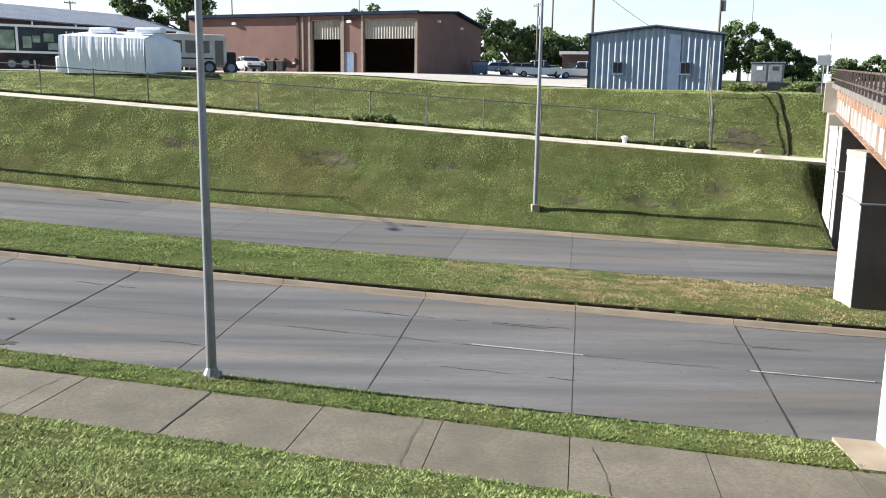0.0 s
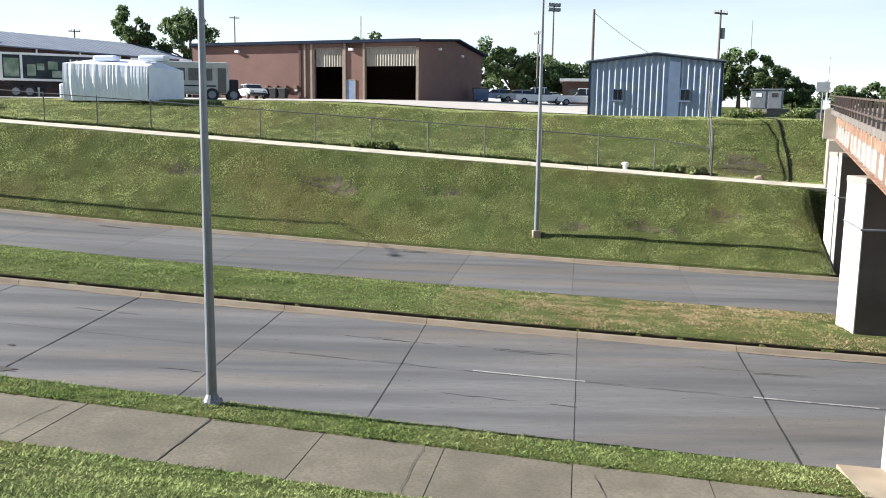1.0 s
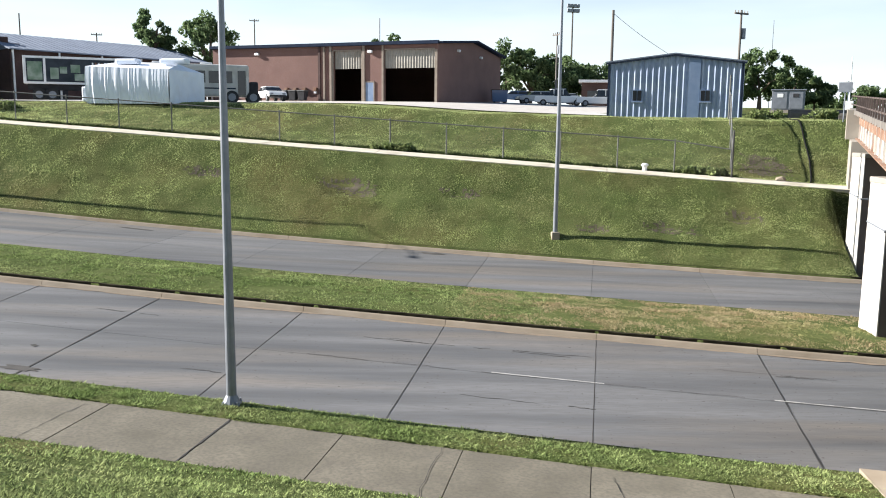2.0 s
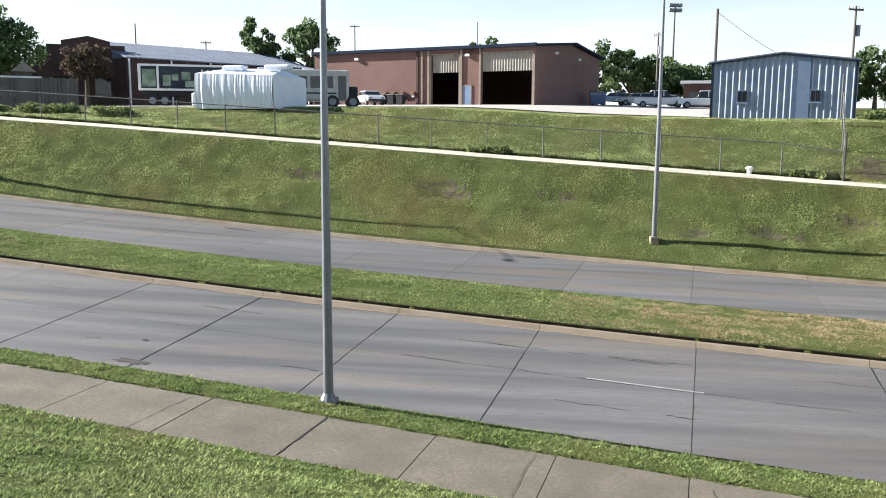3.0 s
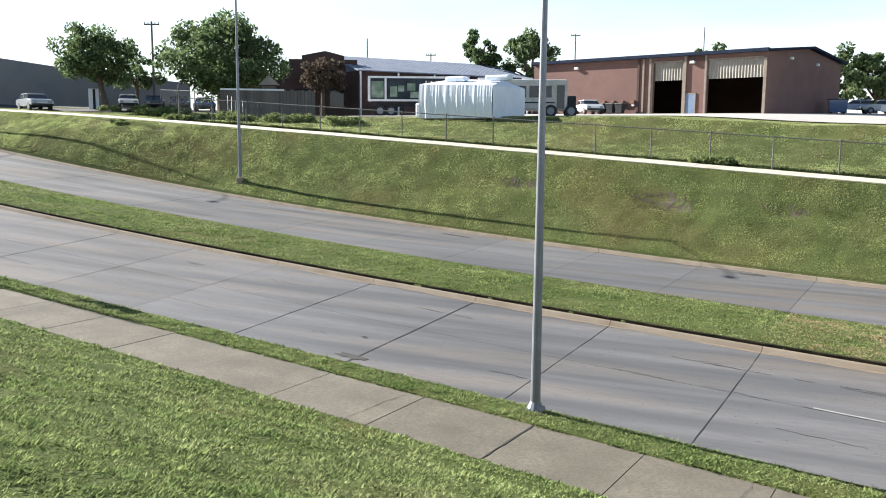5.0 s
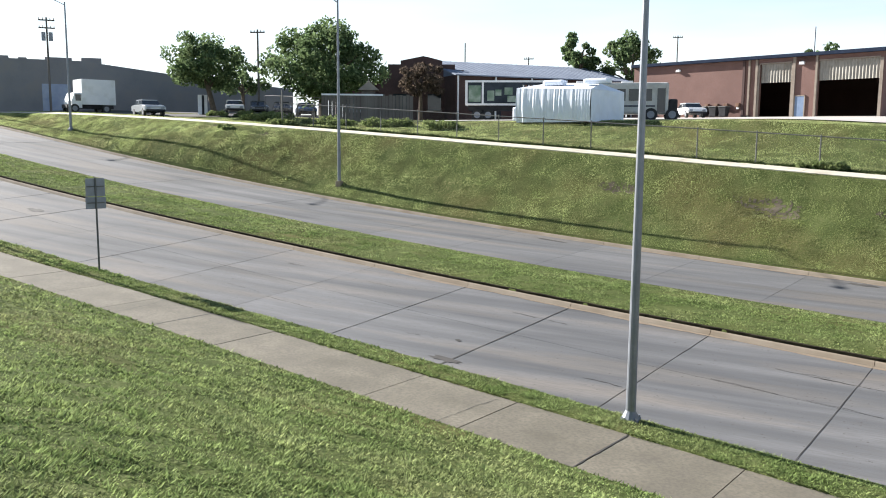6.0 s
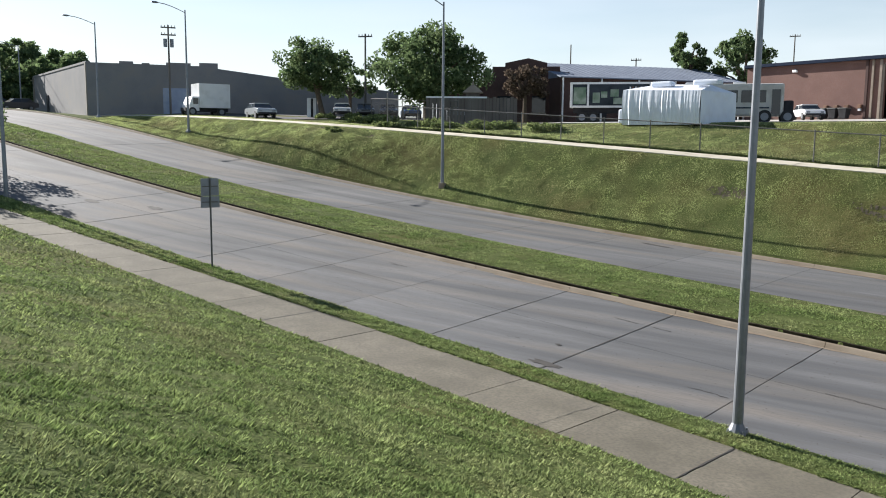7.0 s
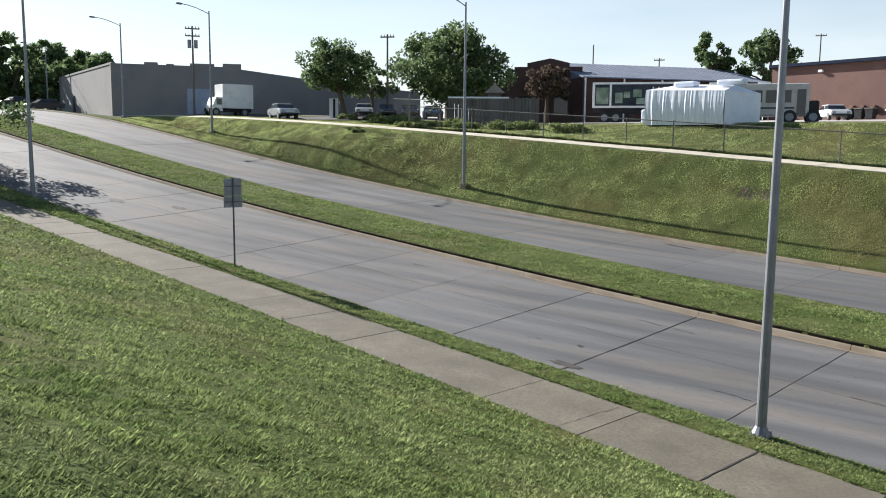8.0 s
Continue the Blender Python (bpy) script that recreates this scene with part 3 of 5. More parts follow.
def metal_shed():
    """The ribbed gable-fronted store beside the yard."""
    W, Dp, H, R = 8.6, 11.0, 3.75, 0.5
    x, y = 13.1, 56.95
    m = wall_frame(x, y, min(ground_z(x, y), ground_z(21.2, 54.2)) - 0.15, -17.5)
    ob = thing("metal_shed", "blue-grey ribbed metal shed with a low gable and two small windows", "shed", m)
    top = lambda u: (0.0, H + R * (1 - abs(u - W / 2) / (W / 2)))
    bm = bmesh.new()
    corrugated(bm, W, top, 0.39, 0.11)
    front = part("front_wall", bm, SIDING, ob)
    bm = prism(bmesh.new(), [(0, 0), (W, 0), (W, H), (W / 2, H + R), (0, H)], 0.06, 0.2)
    part("backing", bm, TRIM_BLUE, ob)
    for u in (0.02, W):
        bm = bmesh.new()
        corrugated(bm, Dp, lambda v: (0.0, H), 0.36, 0.05)
        bm.transform(Matrix.Translation((u, 0.1, 0)) @ Matrix.Rotation(radians(90), 4, "Z"))
        part("side_wall", bm, SIDING, ob)
    part("back_wall", prism(bmesh.new(), [(0, 0), (W, 0), (W, H), (W / 2, H + R), (0, H)], Dp, Dp + 0.1), SIDING, ob)
    for sgn in (-1, 1):
        a = [(W / 2, H + R + 0.02), (W / 2, H + R + 0.1), (W / 2 + sgn * (W / 2 + 0.15), H + 0.06), (W / 2 + sgn * (W / 2 + 0.15), H - 0.02)]
        part("roof", prism(bmesh.new(), a, -0.2, Dp + 0.2), ROOFMETAL, ob)
        part("roof_trim", prism(bmesh.new(), [(p[0], p[1] - 0.12) for p in a], -0.21, -0.13), TRIM_BLUE, ob, "dark blue roof edge trim")
    for u in (0.0, W - 0.12):
        part("corner_trim", boxes((u, -0.13, 0, u + 0.12, -0.02, H)), TRIM_BLUE, ob)
    part("panel", boxes((5.2, -0.125, 0, 5.92, -0.02, H + 0.26)), PANELBLUE, ob, "flat blue joining panel")
    for u in (1.95, 6.28):
        w = part("window", boxes((u - 0.34, -0.16, 1.2, u + 0.34, -0.02, 1.98)), PANELBLUE, ob)
        part("pane", boxes((u - 0.28, -0.175, 1.26, u - 0.02, -0.15, 1.92)), PANE, w)
        part("pane", boxes((u + 0.02, -0.175, 1.26, u + 0.28, -0.15, 1.92)), PANE, w)
        part("sill", boxes((u - 0.38, -0.2, 1.14, u + 0.38, -0.02, 1.2)), SIDING, w)
    return ob


def brick_wall(outline_boxes, parent, name="wall", mat=None):
    return part(name, boxes(*outline_boxes), mat or BRICK, parent)


def garage():
    """The long brick vehicle garage with two open bays."""
    L, Dp, H, R = 26.9, 19.5, 5.85, 0.9
    x, y = 2.55, 84.9
    # x runs to the left along the front from the near corner
    ob = thing("garage", "long red brick vehicle garage with two open bays", "garage", pose(x, y, ground_z(x, y) - 0.05, 0, 0, 156))
    f = 0.3
    bays = ((0.35, 5.9, 3.5, 5.3), (8.5, 11.75, 3.5, 5.3))
    # front: x grows to the left, y<0 is the back, y>0 is towards the road
    part("wall", boxes((5.9, -f, 0, 8.5, 0, H), (11.75, -f, 0, L, 0, H), (0, -f, 5.3, 11.75, 0, H), (0, -f, 0, 0.35, 0, 5.3)), BRICK, ob)
    part("end_wall", prism(bmesh.new(), [(0, 0), (-Dp, 0), (-Dp, H), (-Dp / 2, H + R), (0, H)], 0, f), BRICK, ob).matrix_basis = pose(f, -f, 0, 0, 0, 90)
    part("end_wall", prism(bmesh.new(), [(0, 0), (-Dp, 0), (-Dp, H), (-Dp / 2, H + R), (0, H)], 0, f), BRICK, ob).matrix_basis = pose(L, -f, 0, 0, 0, 90)
    part("back_wall", boxes((0, -Dp - f, 0, L, -Dp, H)), BRICK, ob)
    part("floor_slab", boxes((0.1, -Dp, -0.1, L - 0.1, 0.2, 0.03)), GRAVEL, ob)
    for sgn in (0, 1):
        a = [(-Dp / 2 - 0.15, H + R + 0.05), (-Dp / 2 - 0.15, H + R + 0.25)]
        b = [(0.4, H + 0.2), (0.4, H - 0.02)] if sgn else [(-Dp - 0.6, H + 0.2), (-Dp - 0.6, H - 0.02)]
        o = part("roof", prism(bmesh.new(), a + b, -0.25 - f, L), TRIM_BLUE, ob, "dark blue metal roof")
        o.matrix_basis = Matrix(((0, -1, 0, 0), (1, 0, 0, -f), (0, 0, 1, 0), (0, 0, 0, 1))) @ Matrix.Diagonal((1, -1, 1, 1))
    part("fascia", boxes((-0.15, 0.02, H - 0.05, L + 0.15, 0.42, H + 0.28), bevel=0.03), TRIM_BLUE, ob, "dark blue fascia along the eaves")
    for a, b, h, t in bays:
        bay = part("bay_frame", boxes((a - 0.28, -0.05, 0, a, 0.06, t), (b, -0.05, 0, b + 0.28, 0.06, t), (a, -0.05, t, b, 0.06, t + 0.12)), BUFF, ob, "pale steel frame of a vehicle bay")
        bm = bmesh.new()
        corrugated(bm, b - a, lambda u: (h, t), 0.3, 0.06, x0=a, y=-0.1)
        part("roll_door", bm, RIBGREY, bay, "ribbed half-raised bay door")
    for u, w in ((5.95, 0.2), (8.1, 0.24), (11.95, 0.24), (12.75, 0.2), (13.3, 0.25)):
        part("pilaster", boxes((u, 0.0, 0, u + w, 0.14, H - 0.06)), BUFF if w < 0.25 else DARKBRICK, ob)
    d = part("door", boxes((7.1, 0.0, 0, 8.0, 0.06, 2.1)), PANELBLUE, ob, "pale blue steel door")
    part("door_frame", boxes((7.0, 0.0, 0, 7.1, 0.08, 2.2), (8.0, 0.0, 0, 8.1, 0.08, 2.2), (7.0, 0.0, 2.1, 8.1, 0.08, 2.2)), BUFF, d)
    part("door", boxes((21.5, 0.0, 0, 22.5, 0.06, 2.1)), DARK, ob, "dark steel door")
    for u in (7.2, 20.8):
        lamp = part("wall_lamp", boxes((u, 0, 5.05, u + 0.5, 0.28, 5.3), bevel=0.05), WHITE, ob, "small white floodlight")
        part("bracket", boxes((u + 0.2, 0.0, 5.3, u + 0.3, 0.2, 5.4)), STEEL, lamp)
    for k, (u, hh) in enumerate(((-5.5, 5.4), (-12.5, 5.2))):
        b2 = boxes((-0.3, u, hh, 0.0, u + 0.4, hh + 0.25), bevel=0.05)
        part("wall_lamp", b2, WHITE, ob, "small white floodlight")
    for u in (13.9, 15.2, 16.3, 17.4):
        hood = part("vent_hood", boxes((u - 0.2, 0.0, 1.25, u + 0.2, 0.3, 1.62), bevel=0.04), RUST, ob, "rusty wall vent hood")
        part("duct", boxes((u - 0.14, 0.02, 1.02, u + 0.14, 0.2, 1.25)), WHITE, hood)
    bm = bmesh.new()
    tube(bm, (7.9, -3, H + 0.3), (7.9, -3, H + 3.0), 0.06, seg=8)
    part("mast", bm, STEEL, ob)
    return ob


def grey_building():
    """The low grey block warehouse at the bend."""
    x, y = -80.4, 56.1
    H = 5.6
    z = ground_z(x, y) - 0.3
    ob = thing("warehouse", "low grey block warehouse with a flat parapet roof", "warehouse", pose(x, y, z, 0, 0, 0))
    # long shaded side towards the parking lot
    side = prism(bmesh.new(), [(0, -1), (34, -1), (34, 3.6), (24, 4.4), (11.5, H + 0.25), (0, H + 0.3)], 0, 0.3)
    o = part("side_wall", side, GREYBLOCK, ob)
    o.matrix_basis = pose(0, 0, 0, 0, 0, 50)
    front = boxes((-29.5, 0, -1, 0, 0.3, H + 0.3), (-29.55, -0.06, H + 0.2, 0.05, 0.36, H + 0.42))
    o = part("front_wall", front, GREYBLOCK, ob)
    o.matrix_basis = pose(0, 0, 0, 0, 0, -22)
    for u in (-0.4, -29.5):
        part("pilaster", boxes((u, -0.12, -1, u + 0.4, 0.05, H + 0.3)), PALECONC, ob).matrix_basis = pose(0, 0, 0, 0, 0, -22)
    d = part("door", boxes((-21.24, -0.08, 0.6, -20.04, 0.0, 3.2)), DARK, ob, "tall dark entrance door")
    d.matrix_basis = pose(0, 0, 0, 0, 0, -22)
    part("roof", prism(bmesh.new(), [(0, 0), (30, 0), (30, 0.2), (0, 0.2)], 0, 26.55), GREYBLOCK, ob).matrix_basis = pose(0, 0, H - 0.4, 0, 5, 50) @ pose(0, 0.3, 0)
    for u, w, h in ((3.2, 1.4, 0.42), (5.5, 0.8, 0.3), (8.0, 2.6, 0.42), (11.5, 2.0, 0.5)):
        part("roof_unit", boxes((u, 1, H, u + w, 2.4, H + 0.2 + h), bevel=0.05), GREYBLOCK, ob, "rooftop air unit").matrix_basis = pose(0, 0, 0, 0, 0, 50)
    bd = part("bay_door", boxes((7.6, -0.06, 0.2, 10.3, 0.0, 3.4)), SIDING, ob, "pale blue roller door")
    bd.matrix_basis = pose(0, 0, 0, 0, 0, 50)
    return ob


def long_metal_building():
    """Long low metal-roofed store behind the trailer."""
    L, Dp, H, R = 22.6, 17.0, 4.8, 2.1
    x, y = -38.4, 83.6
    ob = thing("warehouse", "long low metal-roofed warehouse with dark walls", "warehouse", pose(x, y, ground_z(x, y), 0, 0, 50.7))
    part("wall", boxes((0, 0, 0, L, 0.25, H), (0, Dp, 0, L, Dp + 0.25, H), (0, 0.25, 0, 0.25, Dp, H), (L - 0.25, 0.25, 0, L, Dp, H)), DARKBRICK, ob)
    swap = Matrix(((0, 1, 0, 0), (1, 0, 0, 0), (0, 0, 1, 0), (0, 0, 0, 1)))
    for a in ([(Dp / 2, H + R), (Dp / 2, H + R + 0.12), (-0.6, H + 0.05), (-0.6, H - 0.07)], [(Dp / 2, H + R), (Dp / 2, H + R + 0.12), (Dp + 0.6, H + 0.05), (Dp + 0.6, H - 0.07)]):
        bm = prism(bmesh.new(), a, -0.3, L + 0.3)
        bm.transform(swap)
        bmesh.ops.recalc_face_normals(bm, faces=bm.faces[:])
        part("roof", bm, ROOFMETAL, ob, "pale blue-grey metal roof")
    for u in (0.0, L):
        bm = prism(bmesh.new(), [(0, H), (Dp, H), (Dp / 2, H + R)], u - 0.12, u + 0.12)
        bm.transform(swap)
        part("gable", bm, ROOFMETAL, ob)
    for k in range(30):
        u = 0.4 + k * 0.75
        bm = bmesh.new()
        tube(bm, (u, -0.6, H + 0.06), (u, Dp / 2, H + R + 0.13), 0.03, seg=4)
        part("seam", bm, ROOFMETAL, ob)
    for k in range(4):
        part("bay_door", boxes((2.0 + 5.2 * k, -0.04, 0, 5.6 + 5.2 * k, 0.0, 3.4)), DARK, ob, "dark open bay")
    for k in range(6):
        part("post", boxes((k * 4.6, -0.5, 0, k * 4.6 + 0.15, -0.35, H)), WHITE, ob)
    return ob


def stepped_building():
    x, y = -47.2, 82.4
    ob = thing("brick_building", "dark brick building with a stepped parapet", "building", pose(x, y, ground_z(x, y) - 0.3, 0, 0, 24))
    W = 9.4
    prof = [(0, 0), (W, 0), (W, 5.6), (W - 1.0, 5.6), (W - 1.0, 6.2), (W - 2.4, 6.2), (W - 2.4, 6.6), (5.4, 7.0), (4.9, 7.1), (4.4, 7.0), (2.4, 6.6), (2.4, 6.2), (1.0, 6.2), (1.0, 5.4), (0, 5.4)]
    part("front_wall", prism(bmesh.new(), prof, 0, 0.35), DARKBRICK, ob)
    part("body", boxes((0.05, 0.35, 0, W - 0.05, 16, 5.2)), DARKBRICK, ob)
    part("side_wing", boxes((-3.4, 2, 0, 0, 12, 4.4)), DARKBRICK, ob)
    for u in (1.6, 5.4):
        w = part("window", boxes((u, -0.03, 1.2, u + 1.5, 0.0, 3.0)), GLASS, ob)
        part("sill", boxes((u - 0.1, -0.12, 1.08, u + 1.6, 0.0, 1.2)), PALECONC, w)
    return ob


metal_shed()
garage()
grey_building()
long_metal_building()
stepped_building()


# ---- the railway bridge over the road ----
RAILMAT = material("dark_rusty_rail", ((0.045, 0.032, 0.028), (0.085, 0.06, 0.05)), scale=3, rough=0.85)


# pier colours carry the light: dark brown for shaded sides, pale for sunlit ends
PIER_SHADED = material("shaded_brown_concrete", ((0.105, 0.078, 0.066), (0.15, 0.115, 0.098)), scale=0.8, rough=0.9, stain=(0.2, 0.16, 0.13), stain_scale=0.6, stain_amount=0.4)
PIER_SUNLIT = material("sunlit_pale_concrete", ((0.38, 0.36, 0.33), (0.46, 0.445, 0.415)), scale=1.4, rough=0.85, stain=(0.36, 0.3, 0.23), stain_scale=0.9, stain_amount=0.6)


def bridge():
    A, B = Vector((9.1, 14.1, 0)), Vector((22.1, 41.6, 0))
    d = (B - A).normalized()
    yaw = math.degrees(math.atan2(d.y, d.x))
    ob = thing("railway_bridge", "rusted steel girder railway bridge on pale concrete piers", "bridge", pose(A.x, A.y, 0, 0, -2.15, yaw))
    Lb = (B - A).length
    # x along the bridge to the far side, y<0 away to the right
    zb, zt = 4.3, 5.42
    for y0 in (-0.25, -4.6):
        gdr = part("girder", boxes((-14, y0 - 0.02, zb, Lb + 0.6, y0 + 0.02, zt)), GIRDER, ob, "rust-streaked plate girder")
        part("flange", boxes((-14, y0 - 0.2, zb - 0.04, Lb + 0.6, y0 + 0.2, zb)), RUST, gdr)
        part("flange", boxes((-14, y0 - 0.2, zt, Lb + 0.6, y0 + 0.2, zt + 0.05)), RUST, gdr)
        part("band", boxes((-14, y0 + 0.02, zt - 0.42, Lb + 0.6, y0 + 0.09, zt)), RUST, gdr, "rusty upper web band")
        for k in range(24):
            u = -13.5 + 1.9 * k
            if u < Lb:
                part("stiffener", boxes((u, y0 + 0.02, zb, u + 0.04, y0 + 0.1, zt)), GIRDER, gdr)
    part("deck", boxes((-14, -4.9, zt + 0.05, Lb + 6, 0.1, zt + 0.28)), WOOD, ob, "dark timber deck")
    for k in range(34):
        u = -13.5 + 1.3 * k
        if u < Lb + 4:
            post = part("railing_post", boxes((u, 0.02, zt + 0.05, u + 0.06, 0.09, zt + 1.0)), RAILMAT, ob)
            part("foot_plate", boxes((u - 0.05, 0.0, zt + 0.052, u + 0.11, 0.12, zt + 0.09)), RUST, post)
    for z in (0.5, 0.94):
        part("rail", boxes((-14, 0.03, zt + z, Lb + 5, 0.08, zt + z + 0.055)), RAILMAT, ob)
    # wall piers stand in line with the road
    inv = ob.matrix_basis.inverted()
    for k, (x, y, base, w, top) in enumerate(((9.68, 14.3, -1.7, 1.2, 4.0), (14.35, 24.7, -1.2, 1.4, 4.3), (19.75, 36.1, -0.9, 1.4, 4.7))):
        pm = inv @ pose(x, y, 0, 0, 0, math.degrees(heading(33)) + 3)
        pr = part("pier", boxes((0, 0, base, 6.0, w, top), bevel=0.03), PIER_SHADED, ob, "brown-stained concrete wall pier, darkened for shade", at=pm)
        part("end_face", boxes((-0.05, -0.01, base, -0.001, w + 0.01, top), bevel=0.015), PIER_SUNLIT, pr, "pale pier end, lightened for sunlight")
        part("cap", boxes((-0.07, -0.05, top, 6.05, w + 0.05, top + 0.18), bevel=0.03), PALECONC, pr)
        part("bearing", boxes((0.5, 0.3, top + 0.2, 1.1, w - 0.3, top + 0.36)), RUST, pr)
        bm = bmesh.new()
        tube(bm, (-0.12, -0.08, 2.9), (6.2, -0.08, 2.8), 0.04, seg=8)
        tube(bm, (-0.06, -0.1, 2.9), (-0.06, w, 3.05), 0.03, seg=6)
        part("conduit", bm, STEEL, pr, "grey conduit strapped round the pier")
    part("abutment", boxes((Lb - 1.6, -6.5, -2, Lb + 1.0, 0.2, zb - 0.06), (Lb + 0.62, -6.5, zb - 0.06, Lb + 1.4, 0.4, zt + 0.3)), PALECONC, ob, "pale concrete abutment")
    return ob


bridge()


# ---- things on the terrace ----
def tarp_tent():
    W, Dp = 5.9, 5.0
    ob = thing("tarp_shelter", "white tarpaulin shelter with creased sides", "shelter", pose(-21.45, 57.1, ground_z(-18, 57.2) - 0.05, 0, 0, -12.2))
    bm = bmesh.new()
    rnd = random.Random(4)

    def sheet_wall(p0, p1, h0, h1, n, amp, flip=1):
        d = (p1 - p0)
        nrm = Vector((d.y, -d.x, 0)).normalized()
        rows = []
        for i in range(n + 1):
            f = i / n
            c = amp * (math.sin(i * 1.9 + 3 * math.sin(i * 0.37)) * 0.5 + rnd.uniform(-1, 1))
            col = []
            for j in range(7):
                g = j / 6
                p = p0 + d * f + nrm * (c * (1 - 0.75 * g) + 0.12 * math.sin(g * 3.1) * (1 if amp > 0.02 else 0.2))
                col.append(bm.verts.new((p.x, p.y, (h0 + (h1 - h0) * f) * g)))
            rows.append(col)
        for a, b in zip(rows[:-1], rows[1:]):
            for j in range(6):
                bm.faces.new((a[j], b[j], b[j + 1], a[j + 1]))

    sheet_wall(Vector((0, 0, 0)), Vector((W, 0, 0)), 2.4, 2.2, 60, 0.032)
    part("side_sheet", bm, TARP, ob, "creased white side sheet")
    bm = bmesh.new()
    sheet_wall(Vector((W, 0, 0)), Vector((W, Dp, 0)), 2.2, 2.2, 14, 0.012)
    part("end_sheet", bm, TARP, ob, "taut white end sheet")
    bm = bmesh.new()
    rf = [(0, 0, 2.4), (W, 0, 2.2), (W, Dp, 2.2), (0, Dp, 2.4), (1.2, Dp / 2, 2.85), (W - 0.6, Dp / 2, 2.68)]
    vs = [bm.verts.new(p) for p in rf]
    for fc in ((0, 1, 5, 4), (1, 2, 5), (2, 3, 4, 5), (3, 0, 4)):
        bm.faces.new([vs[i] for i in fc])
    part("roof_sheet", bm, TARP, ob, "sagging white roof sheet")
    for u, w in ((1.4, 1.6), (4.6, 1.9)):
        part("roof_vent_cover", boxes((u, 1.2, 2.6, u + w, 1.9, 2.98), bevel=0.14), TARP, ob, "white cover over a roof vent")
    part("tank", boxes((-0.55, 0.3, 0.1, -0.05, 1.2, 1.1), bevel=0.12), TARP, ob, "small white tank at the end")
    part("back", boxes((0.05, Dp - 0.05, 0, W - 0.05, Dp, 2.2), (0.02, 0.1, 0, 0.06, Dp, 2.35)), TARP, ob)
    return ob


tarp_tent()


def wheel(parent, x, y, r, w):
    bm = bmesh.new()
    tube(bm, (x, y - w / 2, r), (x, y + w / 2, r), r, seg=20)
    wh = part("wheel", bm, RUBBER, parent)
    bm = bmesh.new()
    tube(bm, (x, y - w / 2 - 0.01, r), (x, y + w / 2 + 0.01, r), r * 0.58, seg=14)
    part("rim", bm, STEEL, wh)


def bus():
    ob = thing("bus", "dusty cream bus with dark windows and open front", "bus", pose(-21.9, 64.3, ground_z(-16, 66) - 0.05, 0, 0, 14))
    L = 9.6
    part("body", boxes((0, 0, 0.55, L, 2.5, 2.95), bevel=0.18), BUSPAINT, ob)
    for k in range(8):
        part("window", boxes((0.6 + k * 1.0, -0.03, 1.55, 1.35 + k * 1.0, 0.02, 2.45), bevel=0.01), GLASS, ob)
    part("door", boxes((8.75, -0.03, 0.65, 9.35, 0.02, 2.5)), GLASS, ob)
    part("stripe", boxes((0.1, -0.02, 1.1, 8.6, 0.0, 1.2)), TRIM_BLUE, ob)
    part("bumper", boxes((L - 0.05, 0.05, 0.5, L + 0.2, 2.45, 0.85), bevel=0.05), DARK, ob)
    part("hood", boxes((L, 0.25, 0.6, L + 0.7, 2.25, 1.7), bevel=0.15), DARK, ob)
    for x in (1.8, 8.3, 9.9):
        for y in (0.12, 2.38):
            wheel(ob, x, y, 0.5, 0.3)
    for x in (2.5, 6.0):
        part("roof_vent", boxes((x, 0.8, 2.93, x + 0.9, 1.7, 3.12), bevel=0.05), WHITE, ob)
    return ob


bus()


def box_trailer():
    x, y = -34.6, 77.6
    ob = thing("box_trailer", "white box trailer with a dark green printed side panel", "trailer", pose(x, y, ground_z(x, y), 0, 0, 20))
    part("body", boxes((0, 0, 1.5, 8.2, 2.5, 3.95), bevel=0.04), WHITE, ob)
    ink = material("printed_dark", ((0.02, 0.028, 0.034), (0.05, 0.06, 0.075)), scale=0.9, rough=0.6, spec=0.1)
    part("print", boxes((0.25, -0.012, 1.7, 7.6, 0.0, 3.75)), ink, ob, "dark printed panel")
    green = material("printed_green", ((0.06, 0.14, 0.07), (0.3, 0.36, 0.3)), scale=1.2, rough=0.5)
    for a, b, c, d in ((0.35, 1.55, 1.5, 3.1), (3.0, 3.6, 2.1, 2.7), (3.9, 4.7, 2.2, 2.9), (2.2, 2.9, 1.6, 2.6), (4.2, 5.3, 1.5, 2.1)):
        part("print_shape", boxes((a, -0.02, c + 0.35, b, -0.01, d + 0.35), bevel=0.004), green, ob)
    for k in range(7):
        u = 5.7 + 0.26 * k
        part("print_stripe", boxes((u, -0.02, 1.8 + 0.1 * (k % 3), u + 0.13, -0.01, 3.5)), RUST if k % 2 else WHITE, ob)
    part("frame_bar", boxes((1.65, -0.03, 1.55, 1.85, 0.0, 3.9)), WHITE, ob)
    part("chassis", boxes((0.3, 0.4, 1.0, 8.0, 2.1, 1.5)), DARK, ob)
    for u in (1.2, 2.3):
        for v in (0.2, 2.3):
            wheel(ob, u, v, 0.56, 0.3)
    part("landing_leg", boxes((6.6, 0.4, 0.0, 6.8, 0.6, 1.02)), STEEL, ob)
    part("landing_leg", boxes((6.6, 1.9, 0.0, 6.8, 2.1, 1.02)), STEEL, ob)
    return ob


box_trailer()


